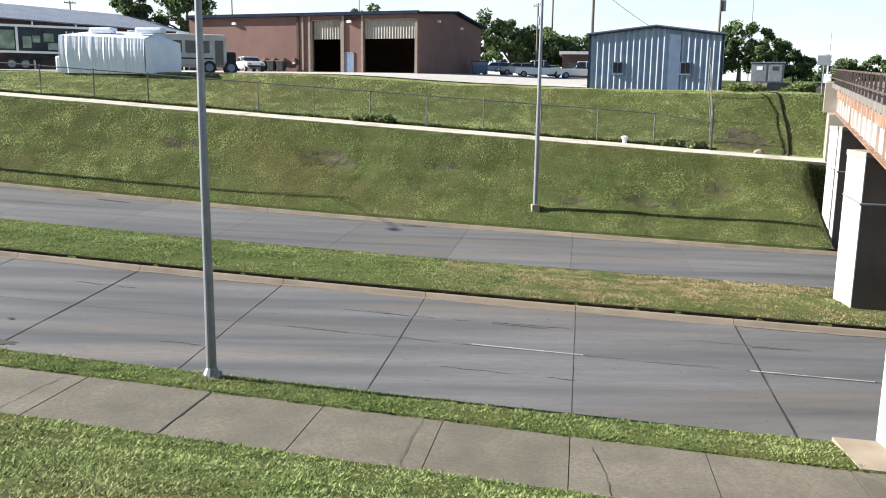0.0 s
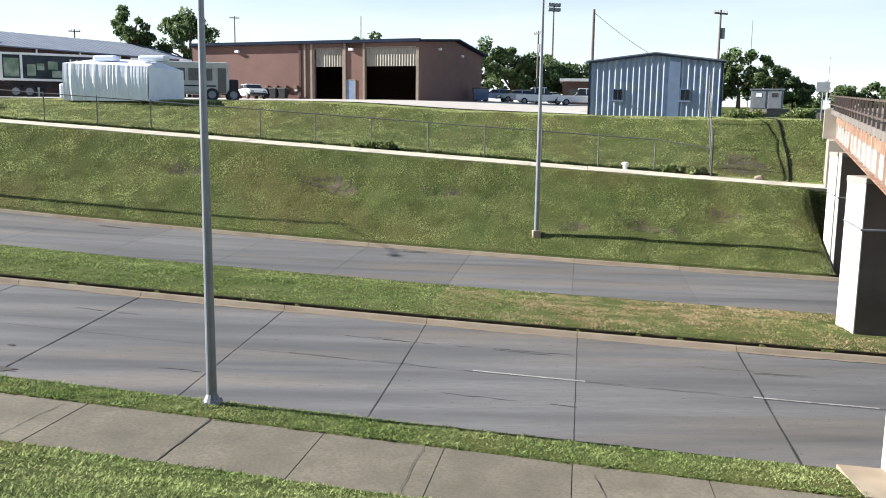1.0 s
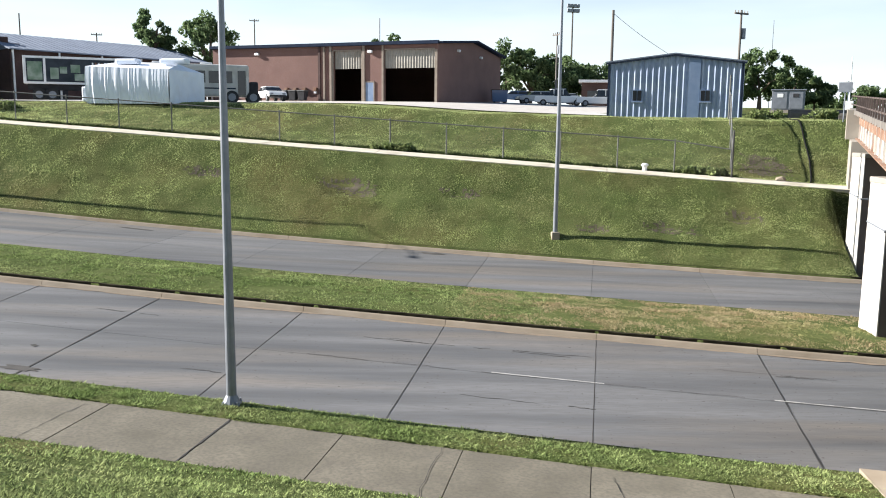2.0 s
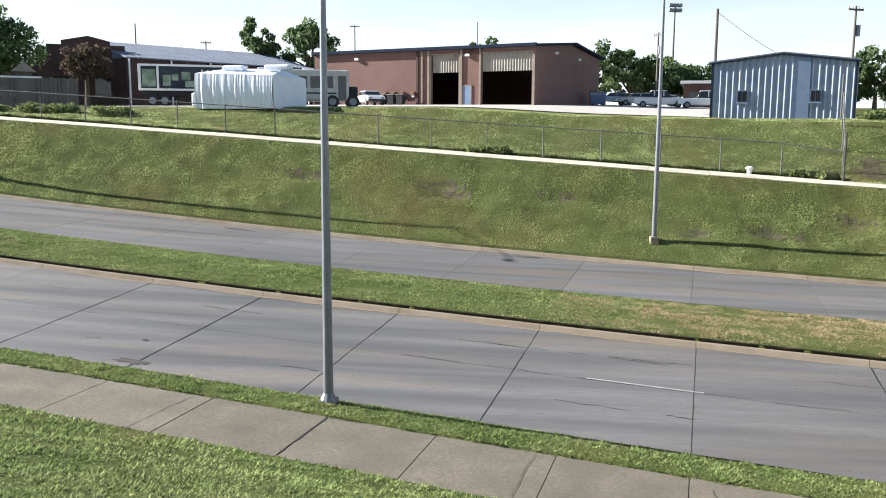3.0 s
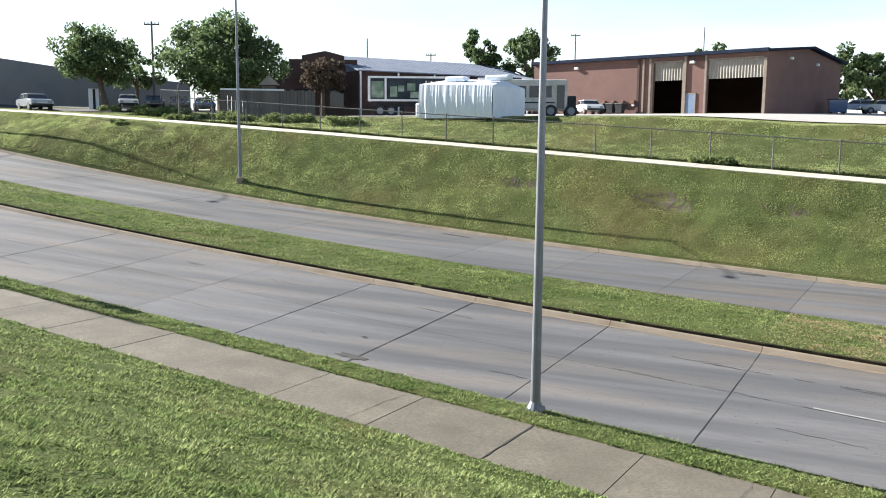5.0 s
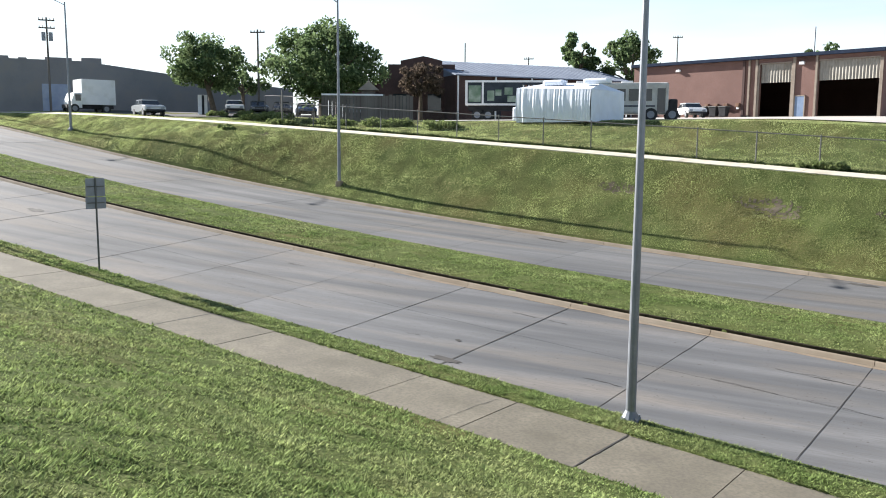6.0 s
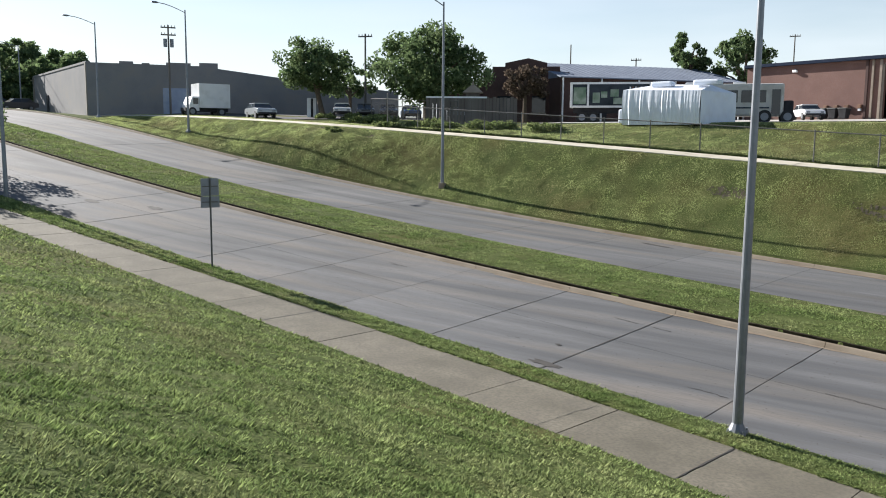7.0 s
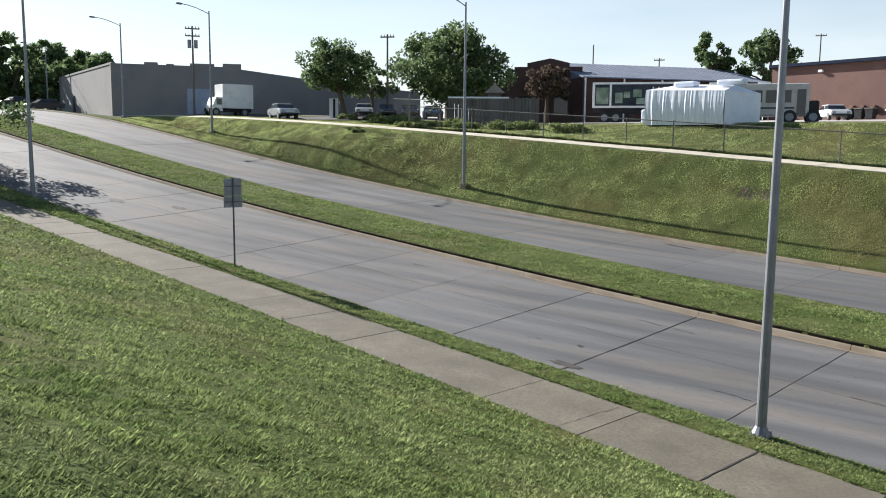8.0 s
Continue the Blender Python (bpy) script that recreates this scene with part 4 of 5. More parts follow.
# ---- trees and shrubs ----
def leaf_mesh(name, centres, radii, per, size, seed, mat, flat=0.75):
    """Many small folded leaves round the given clump centres, denser towards each clump's skin."""
    r = np.random.RandomState(seed)
    c = np.repeat(np.array(centres), per, axis=0)
    rad = np.repeat(np.array(radii), per)
    n = len(c)
    d = r.normal(size=(n, 3))
    d /= np.linalg.norm(d, axis=1)[:, None]
    q = rad * (0.35 + 0.65 * r.rand(n) ** 0.45) * (0.8 + 0.4 * r.rand(n))
    p = c + d * q[:, None] * np.array([1, 1, flat])
    u = r.normal(size=(n, 3))
    u /= np.linalg.norm(u, axis=1)[:, None]
    w = np.cross(u, r.normal(size=(n, 3)))
    w /= np.linalg.norm(w, axis=1)[:, None] + 1e-9
    s = (size * (0.6 + 0.8 * r.rand(n)))[:, None]
    v = np.stack([p - u * s, p + w * s * 0.5, p + u * s, p - w * s * 0.5], 1).reshape(-1, 3)
    me = bpy.data.meshes.new(name)
    me.vertices.add(len(v))
    me.vertices.foreach_set("co", v.ravel())
    me.loops.add(4 * n)
    me.loops.foreach_set("vertex_index", np.arange(4 * n, dtype=np.int32))
    me.polygons.add(n)
    me.polygons.foreach_set("loop_start", np.arange(0, 4 * n, 4, dtype=np.int32))
    me.materials.append(mat)
    me.update()
    me.validate()
    return me


def tree(x, y, height, radius, seed, label, low=0.25, clumps=46, per=130, size=0.2, lean=0.0, group="", mat=None, z=None, squash=1.0):
    rnd = random.Random(seed)
    ob = thing("tree", label, "tree", pose(x, y, (ground_z(x, y) if z is None else z) - 0.1), group)
    bm = bmesh.new()
    th = height * (low + 0.2)
    top = Vector((lean, 0, th))
    tr = 0.035 * height
    tube(bm, (0, 0, -0.2), top * 0.5, tr * 1.15, tr * 0.9, 10)
    tube(bm, top * 0.5, top, tr * 0.9, tr * 0.7, 10)
    cs, rs = [], []
    cz = height * (low + (1 - low) * 0.52)
    ch = height * (1 - low) * 0.5
    for k in range(clumps):
        for _ in range(30):
            a = Vector((rnd.uniform(-1, 1), rnd.uniform(-1, 1), rnd.uniform(-1, 1)))
            if 0.35 < a.length < 1.0:
                break
        wide = radius * (1.0 - 0.25 * max(0, a.z)) * (0.95 + 0.45 * noise.noise(Vector((a.x * 1.7 + seed, a.y * 1.7, a.z * 1.7))))
        cs.append((lean + a.x * wide, a.y * wide * squash, cz + a.z * ch * 0.9))
        rs.append(radius * rnd.uniform(0.13, 0.27))
    for k in range(9):
        c = Vector(cs[(k * 5) % len(cs)])
        mid = top.lerp(c, 0.5) + Vector((0, 0, 0.25))
        tube(bm, top * rnd.uniform(0.7, 1.0), mid, tr * 0.5, tr * 0.3, 7)
        tube(bm, mid, c, tr * 0.3, tr * 0.08, 6)
    part("trunk", bm, BARK, ob)
    part("crown", leaf_mesh("crown", cs, rs, per, size, seed, mat or LEAF), None, ob)
    return ob


BIG = "broad dark green shade tree"
tree(-44.2, 66.6, 8.9, 5.5, 11, "broad full green shade tree over the parked cars", low=0.1, clumps=95, per=150, size=0.2)
tree(-52.6, 61.7, 7.4, 4.2, 12, "spreading green tree with a forked trunk beside the car park", low=0.28, clumps=64, per=130, size=0.18, lean=-1.1)
tree(-57.2, 71.4, 6.0, 2.9, 13, "small green tree behind the car park", low=0.3, clumps=30, per=100, size=0.18)
tree(-31.2, 105.5, 10.8, 2.9, 14, "tall open-crowned green tree behind the warehouse roof", low=0.45, clumps=26, per=120, size=0.24)
tree(-25.0, 107.2, 10.6, 4.4, 15, BIG + " behind the garage", low=0.2, clumps=50, per=130, size=0.24)
for k, (x, y, h, r) in enumerate(((13.5, 124, 9.6, 4.2), (17.5, 126, 8.6, 4.2), (21.5, 127, 8.0, 4.4), (26.0, 129, 7.6, 4.2), (10.0, 128, 7.6, 3.6), (30.5, 131, 7.0, 4.0))):
    tree(x, y, h, r, 20 + k, "round green tree at the edge of the vehicle lot", low=0.12, clumps=40, per=110, size=0.28, group="trees behind the vehicle lot")
for k, (x, y, h, r) in enumerate(((32.4, 78.6, 5.9, 2.8), (35.6, 79.5, 4.8, 2.6), (38.8, 81, 3.2, 1.9), (30.0, 80.0, 4.6, 2.2))):
    tree(x, y, h, r, 40 + k, "dense green tree beside the railway line", low=0.08, clumps=40, per=120, size=0.18, group="trees beside the railway")
for k in range(9):
    x, y = 112 + 9.5 * k, 230 - 4 * k
    tree(x, y, (7.5, 10.2)[k] if k < 2 else 12.0 + 1.2 * math.sin(k * 2.1), 6.5, 60 + k, "distant dark green tree beyond the railway", low=0.05, clumps=44, per=90, size=0.5, group="distant trees", z=7.5)
for k in range(8):
    a, dd = radians(55.6 + 1.05 * k), 142 + 9 * math.sin(k * 2.3)
    x, y = -dd * math.sin(a), dd * math.cos(a)
    tree(x, y, 10.0 + 2.5 * math.sin(k * 2.7), 5.0, 80 + k, "distant green tree beyond the road bend", low=0.05, clumps=50, per=110, size=0.36, group="trees at the bend", z=8.5)
tree(-62.0, 93.0, 8.2, 3.0, 95, "green tree behind the grey warehouse", low=0.2, clumps=30, per=100, size=0.26)
tree(-4.0, 135.0, 11.2, 4.0, 96, "green tree rising behind the garage roof", low=0.2, clumps=40, per=100, size=0.3)
tree(-56.2, 26.0, 6.8, 4.9, 97, "leafy roadside tree with drooping branches over the near lane", low=0.02, clumps=90, per=170, size=0.13)
ivy = leaf_material("brown_ivy", (0.075, 0.058, 0.046), (0.15, 0.115, 0.085))
tree(-41.4, 81.2, 6.3, 2.7, 98, "brownish half-bare tree before the stepped brick building", low=0.4, clumps=46, per=90, size=0.16, mat=ivy)


def shrub(x, y, w, h, seed, label="rank green weeds along the fence"):
    ob = thing("shrub", label, "shrub", pose(x, y, ground_z(x, y) - 0.1), "weeds on the terrace")
    rnd = random.Random(seed)
    cs = [(rnd.uniform(-w, w), rnd.uniform(-w, w) * 0.45, h * rnd.uniform(0.25, 0.7)) for _ in range(14)]
    part("foliage", leaf_mesh("foliage", cs, [h * rnd.uniform(0.35, 0.6) for _ in cs], 70, 0.1, seed, WEED), None, ob)
    bm = bmesh.new()
    for c in cs[:5]:
        tube(bm, (0, 0, 0), c, 0.02, 0.01, 5)
    part("stems", bm, BARK, ob)
    return ob


WEED = leaf_material("weeds", (0.14, 0.185, 0.065), (0.22, 0.255, 0.11))
for k in range(11):
    f = k / 10
    x, y = place(-30 + 17 * f, 23.5 + 2.2 * f + 1.0 * math.sin(k * 2.3))
    shrub(x, y, 1.1 + 0.5 * math.sin(k * 1.3), 0.65 + 0.25 * math.sin(k * 1.9), 100 + k)
for k, (s, o) in enumerate(((-37, 26), (-35, 27.5), (-33, 28), (34.5, 30), (40, 31.5))):
    x, y = place(s, o)
    shrub(x, y, 1.0, 0.7, 130 + k)
# two tufts added in place of the shaded pits on the far bank
for k, (s, o) in enumerate(((-26.6, 17.4), (-27.2, 17.6))):
    x, y = place(s, o)
    shrub(x, y, 0.5, 0.3, 170 + k, "small weed tuft added for a shaded pit in the far bank")
for k, s in enumerate((11.9, 13.2, 12.6, 29.4, 28.6, 29.9, -24.5, -23.6)):
    x, y = place(s, 20.5)
    shrub(x, y, 0.5, 0.5 if k < 3 else 0.5 if k < 6 else 0.6, 150 + k)


# ---- chain-link fence ----
def chain_fence(path, label, spacing=3.03, height=1.7, tall=()):
    """Posts, top rail and wire between plan points given by path(f metres along)."""
    pts, n = path
    ob = thing("chain_link_fence", label, "fence")
    base = [Vector((*p, ground_z(*p))) for p in pts]
    for i, p in enumerate(base):
        hh = height + (0.9 if i in tall else 0.0)
        bm = bmesh.new()
        tube(bm, p - Vector((0, 0, 0.2)), p + Vector((0, 0, hh)), 0.036 if i not in tall else 0.05, seg=8)
        post = part("post", bm, POSTMAT, ob)
        b2 = bmesh.new()
        bmesh.ops.create_uvsphere(b2, u_segments=8, v_segments=5, radius=0.045, matrix=Matrix.Translation(p + Vector((0, 0, hh))))
        part("cap", b2, POSTMAT, post)
    for a, b in zip(base[:-1], base[1:]):
        bm = bmesh.new()
        tube(bm, a + Vector((0, 0, height - 0.05)), b + Vector((0, 0, height - 0.05)), 0.03, seg=6)
        part("top_rail", bm, POSTMAT, ob)
        verts, faces = [], []
        L = (b - a).length
        side = (b - a).cross(Vector((0, 0, 1))).normalized()
        k = int(L / 0.11)
        for j in range(-14, k + 14):
            for sg in (1, -1):
                u0, u1 = j * 0.11, j * 0.11 + sg * (height - 0.1)
                lo, hi = 0.0, 1.0
                if u1 != u0:
                    fs = sorted(((0 - u0) / (u1 - u0), (L - u0) / (u1 - u0)))
                    lo, hi = max(0, fs[0]), min(1, fs[1])
                if hi <= lo:
                    continue
                q = []
                for f in (lo, hi):
                    u = u0 + (u1 - u0) * f
                    c = a.lerp(b, u / L) + Vector((0, 0, 0.04 + (height - 0.1) * f))
                    q += [c, c + (b - a).normalized() * 0.004]
                i0 = len(verts)
                verts += q
                faces.append((i0, i0 + 1, i0 + 3, i0 + 2))
        part("wire_mesh", mesh_from("wire_mesh", verts, faces, POSTMAT), None, ob, "galvanised diamond wire mesh")
    return ob


POSTMAT = material("weathered_galvanised", ((0.1, 0.1, 0.095), (0.15, 0.15, 0.14)), scale=4, rough=0.7, metal=0.3)
chain_fence(([place(30.6 - 3.03 * k, 20.35 if k else 19.9) for k in range(19)], 0), "galvanised chain-link fence along the far sidewalk", tall=(0, 18))
chain_fence(([place(30.6 + 0.35 * k, 19.9 + 2.4 * k) for k in range(5)], 0), "galvanised chain-link fence climbing the bank to the shed", tall=(0, 4))
chain_fence(([place(-24.0 - 2.9 * k, 29 + 0.9 * k) for k in range(6)], 0), "tall chain-link fence round the storage yard", height=2.0, tall=())


# ---- utility poles ----
def utility_pole(x, y, height, arms=1, cans=0, yaw=20, label="weathered wooden utility pole with a crossarm"):
    ob = thing("utility_pole", label, "utility pole", pose(x, y, ground_z(x, y) - 0.1, 0, 0, yaw), "utility poles")
    bm = bmesh.new()
    tube(bm, (0, 0, 0), (0, 0, height), 0.125, 0.085, 10)
    part("pole", bm, WOOD, ob)
    for k in range(arms):
        z = height - 0.35 - 0.75 * k
        arm = part("crossarm", boxes((-0.75, -0.06, z, 0.75, 0.06, z + 0.13)), WOOD, ob)
        for u in (-0.68, -0.34, 0.34, 0.68):
            b2 = bmesh.new()
            tube(b2, (u, 0, z + 0.13), (u, 0, z + 0.32), 0.045, 0.03, 7)
            part("insulator", b2, PALECONC, arm)
    for k in range(cans):
        bm = bmesh.new()
        a = 0.33 * (-1) ** k
        tube(bm, (a, 0, height - 2.3), (a, 0, height - 1.45), 0.2, seg=12)
        part("transformer", bm, STEEL, ob, "grey transformer can")
    return ob


utility_pole(-55.0, 71.2, 8.7, 1)
utility_pole(-73.0, 60.8, 9.4, 2, 2, 55, "wooden utility pole with transformer cans")
utility_pole(26.9, 70.0, 8.3, 1, 1, 25, "wooden utility pole with a transformer can")
utility_pole(13.6, 58.3, 7.2, 0, 0, 0, "plain bare wooden utility pole")
utility_pole(15.8, 93.7, 8.0, 1, 1, -60)
utility_pole(-53.0, 118.7, 11.4, 0, 0, 0, "plain bare wooden utility pole")
utility_pole(-44.0, 122.0, 9.3, 1, 0, 10)
utility_pole(-24.5, 135.0, 13.0, 1, 0, 10)
utility_pole(-57.0, 95.0, 9.0, 1, 0, 40)
utility_pole(-165.0, 95.0, 12.0, 0, 0, 0, "plain bare wooden utility pole")


def flood_mast(x, y, h):
    ob = thing("floodlight_mast", "tall slender mast with a cluster of floodlights", "floodlight", pose(x, y, ground_z(x, y), 0, 0, 15))
    bm = bmesh.new()
    tube(bm, (0, 0, -0.2), (0, 0, h), 0.2, 0.12, 10)
    part("mast", bm, WOOD, ob)
    for z in (h - 0.2, h - 1.0):
        r = part("crossbar", boxes((-1.1, -0.08, z, 1.1, 0.08, z + 0.12)), STEEL, ob)
        for u in (-0.9, -0.3, 0.3, 0.9):
            part("floodlight", boxes((u - 0.25, -0.4, z + 0.05, u + 0.25, -0.05, z + 0.6), bevel=0.06), STEEL, r)
    return ob


flood_mast(27.4, 147.5, 17.5)


def cable(name, label, pts, r, mat, category="cable"):
    cu = bpy.data.curves.new(name, "CURVE")
    cu.dimensions, cu.bevel_depth, cu.bevel_resolution = "3D", r, 2
    sp = cu.splines.new("POLY")
    sp.points.add(len(pts) - 1)
    for q, p in zip(sp.points, pts):
        q.co = (*p, 1)
    tmp = bpy.data.objects.new(name, cu)
    me = bpy.data.meshes.new_from_object(tmp)
    bpy.data.objects.remove(tmp)
    bpy.data.curves.remove(cu)
    me.materials.clear()
    me.materials.append(mat)
    return tagged(new(name, me), label, category)


def sag(a, b, drop, n=14):
    a, b = Vector(a), Vector(b)
    return [a.lerp(b, i / n) - Vector((0, 0, drop * 4 * (i / n) * (1 - i / n))) for i in range(n + 1)]


zp = ground_z(13.6, 58.3)
cable("overhead_wire", "thin dark service wire from pole to shed", sag((13.6, 58.3, zp + 6.9), (17.2, 57.0, zp + 4.1), 0.12), 0.014, RUBBER)
BLACKHOSE = material("black_hose", ((0.008, 0.008, 0.008), (0.015, 0.015, 0.015)), rough=0.95, spec=0.05)
hose = []
for i in range(26):
    f = i / 25
    x, y = place(36.45 + 0.35 * math.sin(f * 1.5) - 1.75 * f * f , 29.5 - 9.2 * f)
    hose.append((x, y, ground_z(x, y) + 0.04))
cable("drain_hose", "black corrugated drain hose lying down the grass bank", hose, 0.045, BLACKHOSE, "hose")


# ---- vehicles ----
def car_paint(name, c):
    m = material(name, (c, tuple(v * 0.93 for v in c)), scale=1.0, rough=0.25)
    m.node_tree.nodes["Principled BSDF"].inputs["Coat Weight"].default_value = 0.6
    return m


P_WHITE, P_SILVER, P_DARK, P_BLUE = car_paint("white_car_paint", (0.75, 0.75, 0.75)), car_paint("silver_car_paint", (0.42, 0.44, 0.46)), car_paint("dark_car_paint", (0.03, 0.035, 0.045)), car_paint("blue_car_paint", (0.06, 0.12, 0.24))


def loft(bm, sections):
    """Rings of points joined into a closed skin."""
    rings = [[bm.verts.new(p) for p in s] for s in sections]
    n = len(rings[0])
    for a, b in zip(rings[:-1], rings[1:]):
        for i in range(n):
            bm.faces.new((a[i], a[(i + 1) % n], b[(i + 1) % n], b[i]))
    bm.faces.new(rings[0][::-1])
    bm.faces.new(rings[-1])
    bmesh.ops.recalc_face_normals(bm, faces=bm.faces[:])
    return bm


def car(x, y, yaw, paint, label, kind_="car", z=None):
    ob = thing(kind_, label, "pickup truck" if kind_ == "pickup" else "car", pose(x, y, (ground_z(x, y) + 0.06) if z is None else z, 0, 0, yaw), "parked vehicles")
    pick = kind_ == "pickup"
    L, W = (5.4, 1.95) if pick else (4.6, 1.8)
    prof = [(0, 0.45), (0.02, 0.75), (0.25, 0.95 if pick else 0.9), (L * 0.28, 1.02), (L * 0.99, 1.02 if pick else 0.98), (L, 0.8), (L, 0.42), (L * 0.5, 0.3)]
    bm = prism(bmesh.new(), prof, 0, W)
    bmesh.ops.bevel(bm, geom=bm.edges[:], offset=0.07, segments=2, affect="EDGES")
    part("body", bm, paint, ob)
    a, b = (1.5, 3.3) if pick else (1.25, 4.2)
    h = 1.8 if pick else 1.45
    cab = loft(bmesh.new(), [[(a, 0.1, 1.0), (a, W - 0.1, 1.0), (b, W - 0.1, 1.0), (b, 0.1, 1.0)], [(a + 0.6, 0.24, h - 0.06), (a + 0.6, W - 0.24, h - 0.06), (b - (0.15 if pick else 0.55), W - 0.24, h - 0.06), (b - (0.15 if pick else 0.55), 0.24, h - 0.06)]])
    glass = part("cabin_glass", cab, GLASS, ob)
    part("roof", boxes((a + 0.55, 0.22, h - 0.09, b - (0.12 if pick else 0.5), W - 0.22, h), bevel=0.03), paint, ob)
    for u in (a + (b - a) * 0.45,):
        for v in (0.13, W - 0.21):
            part("pillar", boxes((u, v, 0.98, u + 0.09, v + 0.08, h - 0.04)), paint, glass)
    for u in (0.85, L - 0.95):
        for v in (0.1, W - 0.1):
            wheel(ob, u, v, 0.34, 0.22)
    for v in (0.15, W - 0.45):
        part("headlight", boxes((-0.01, v, 0.62, 0.06, v + 0.3, 0.78), bevel=0.02), STEEL, ob)
        part("tail_light", boxes((L - 0.05, v, 0.65, L + 0.01, v + 0.3, 0.85), bevel=0.02), RUST, ob)
    part("bumper", boxes((-0.08, 0.08, 0.4, 0.1, W - 0.08, 0.58), bevel=0.04), DARK, ob)
    return ob


car(-53.9, 56.8, 150, P_SILVER, "silver sedan parked on the lot near the trailer truck")
for k, (x, y, yw, p, n) in enumerate(((-53.7, 67.2, 130, P_WHITE, "white"), (-51.9, 68.7, 130, P_DARK, "black"), (-50.1, 70.2, 130, P_DARK, "black"), (-48.2, 71.7, 130, P_BLUE, "dark blue"), (-45.0, 75.0, 130, P_SILVER, "silver"))):
    car(x, y, yw, p, n + " car parked in the shade of the trees")
car(-12.1, 83.2, 115, P_WHITE, "white sedan parked beside the garage")
for k, (x, y, yw, p, n, kd) in enumerate(((12.5, 99, 10, P_SILVER, "silver", "car"), (15.0, 104, 0, P_WHITE, "white", "pickup"), (10.8, 108, 0, P_BLUE, "dark blue", "car"), (18.8, 92.5, 170, P_WHITE, "white", "pickup"), (23.0, 91.0, 172, P_WHITE, "white", "pickup"), (21.0, 104, 0, P_WHITE, "white", "car"), (26.5, 103, 5, P_DARK, "dark", "car"), (17.5, 110, 0, P_SILVER, "silver", "car"))):
    car(x, y, yw, p, n + " " + ("pickup truck" if kd == "pickup" else "car") + " in the fenced vehicle lot", kd)
for k, (x, y, yw) in enumerate(((-97, 56, 80), (-101, 55, 85))):
    car(x, y, yw, P_DARK, "dark car at the road bend beside the warehouse")


def box_truck():
    x, y = -66.6, 57.2
    ob = thing("box_truck", "white box truck with a tall cargo body", "truck", pose(x, y, ground_z(x, y) + 0.03, 0, 0, 68))
    part("cargo_box", boxes((1.5, 0, 0.8, 4.7, 2.4, 3.2), bevel=0.03), WHITE, ob)
    part("chassis", boxes((0.2, 0.4, 0.45, 4.6, 1.9, 0.8)), DARK, ob)
    cab = loft(bmesh.new(), [[(0.5, 0.1, 0.5), (0.5, 2.2, 0.5), (1.5, 2.2, 0.5), (1.5, 0.1, 0.5)], [(0.5, 0.1, 1.1), (0.5, 2.2, 1.1), (1.5, 2.2, 1.1), (1.5, 0.1, 1.1)], [(0.85, 0.2, 1.9), (0.85, 2.1, 1.9), (1.5, 2.1, 1.9), (1.5, 0.2, 1.9)]])
    cb = part("cab", cab, WHITE, ob)
    part("side_window", boxes((0.9, 0.08, 1.15, 1.4, 0.14, 1.75)), GLASS, cb)
    part("door", boxes((4.68, 0.15, 0.95, 4.73, 2.15, 3.05)), WHITE, ob)
    for u in (0.8, 3.8):
        for v in (0.2, 2.1):
            wheel(ob, u, v, 0.42, 0.28)
    return ob


box_truck()


# ---- small things ----
def road_sign():
    x, y = -24.75, 22.35
    ob = thing("road_sign", "pair of square metal road signs seen from behind", "road sign", pose(x, y, ground_z(x, y), 0, 0, 62))
    bm = bmesh.new()
    tube(bm, (0, 0, -0.3), (0, 0, 3.45), 0.035, seg=8)
    part("post", bm, POSTMAT, ob)
    part("sign_plate", boxes((-0.34, 0.035, 2.76, 0.34, 0.05, 3.42), bevel=0.006), STEEL, ob)
    part("sign_plate", boxes((-0.36, 0.035, 2.3, 0.36, 0.05, 2.73), bevel=0.006), STEEL, ob)
    for z in (2.5, 3.1):
        part("bracket", boxes((-0.3, 0.0, z, 0.3, 0.036, z + 0.04)), POSTMAT, ob)
    return ob


road_sign()


def bin_(x, y):
    ob = thing("wheeled_bin", "dark plastic wheeled bin with a lid by the garage", "bin", pose(x, y, ground_z(x, y) + 0.06, 0, 0, 155), "bins by the garage")
    part("body", loft(bmesh.new(), [[(-0.3, -0.3, 0.05), (0.3, -0.3, 0.05), (0.3, 0.3, 0.05), (-0.3, 0.3, 0.05)], [(-0.42, -0.42, 1.0), (0.42, -0.42, 1.0), (0.42, 0.42, 1.0), (-0.42, 0.42, 1.0)]]), DARK, ob)
    part("lid", boxes((-0.46, -0.46, 1.0, 0.46, 0.46, 1.1), bevel=0.04), POSTMAT, ob)
    for v in (-0.3, 0.3):
        b2 = bmesh.new()
        tube(b2, (0.3, v - 0.06, 0.12), (0.3, v + 0.06, 0.12), 0.12, seg=10)
        part("wheel", b2, RUBBER, ob)


for u in (17.1, 16.0, 14.9):
    bin_(2.14 + u * math.cos(radians(156)), 83.98 + u * math.sin(radians(156)))


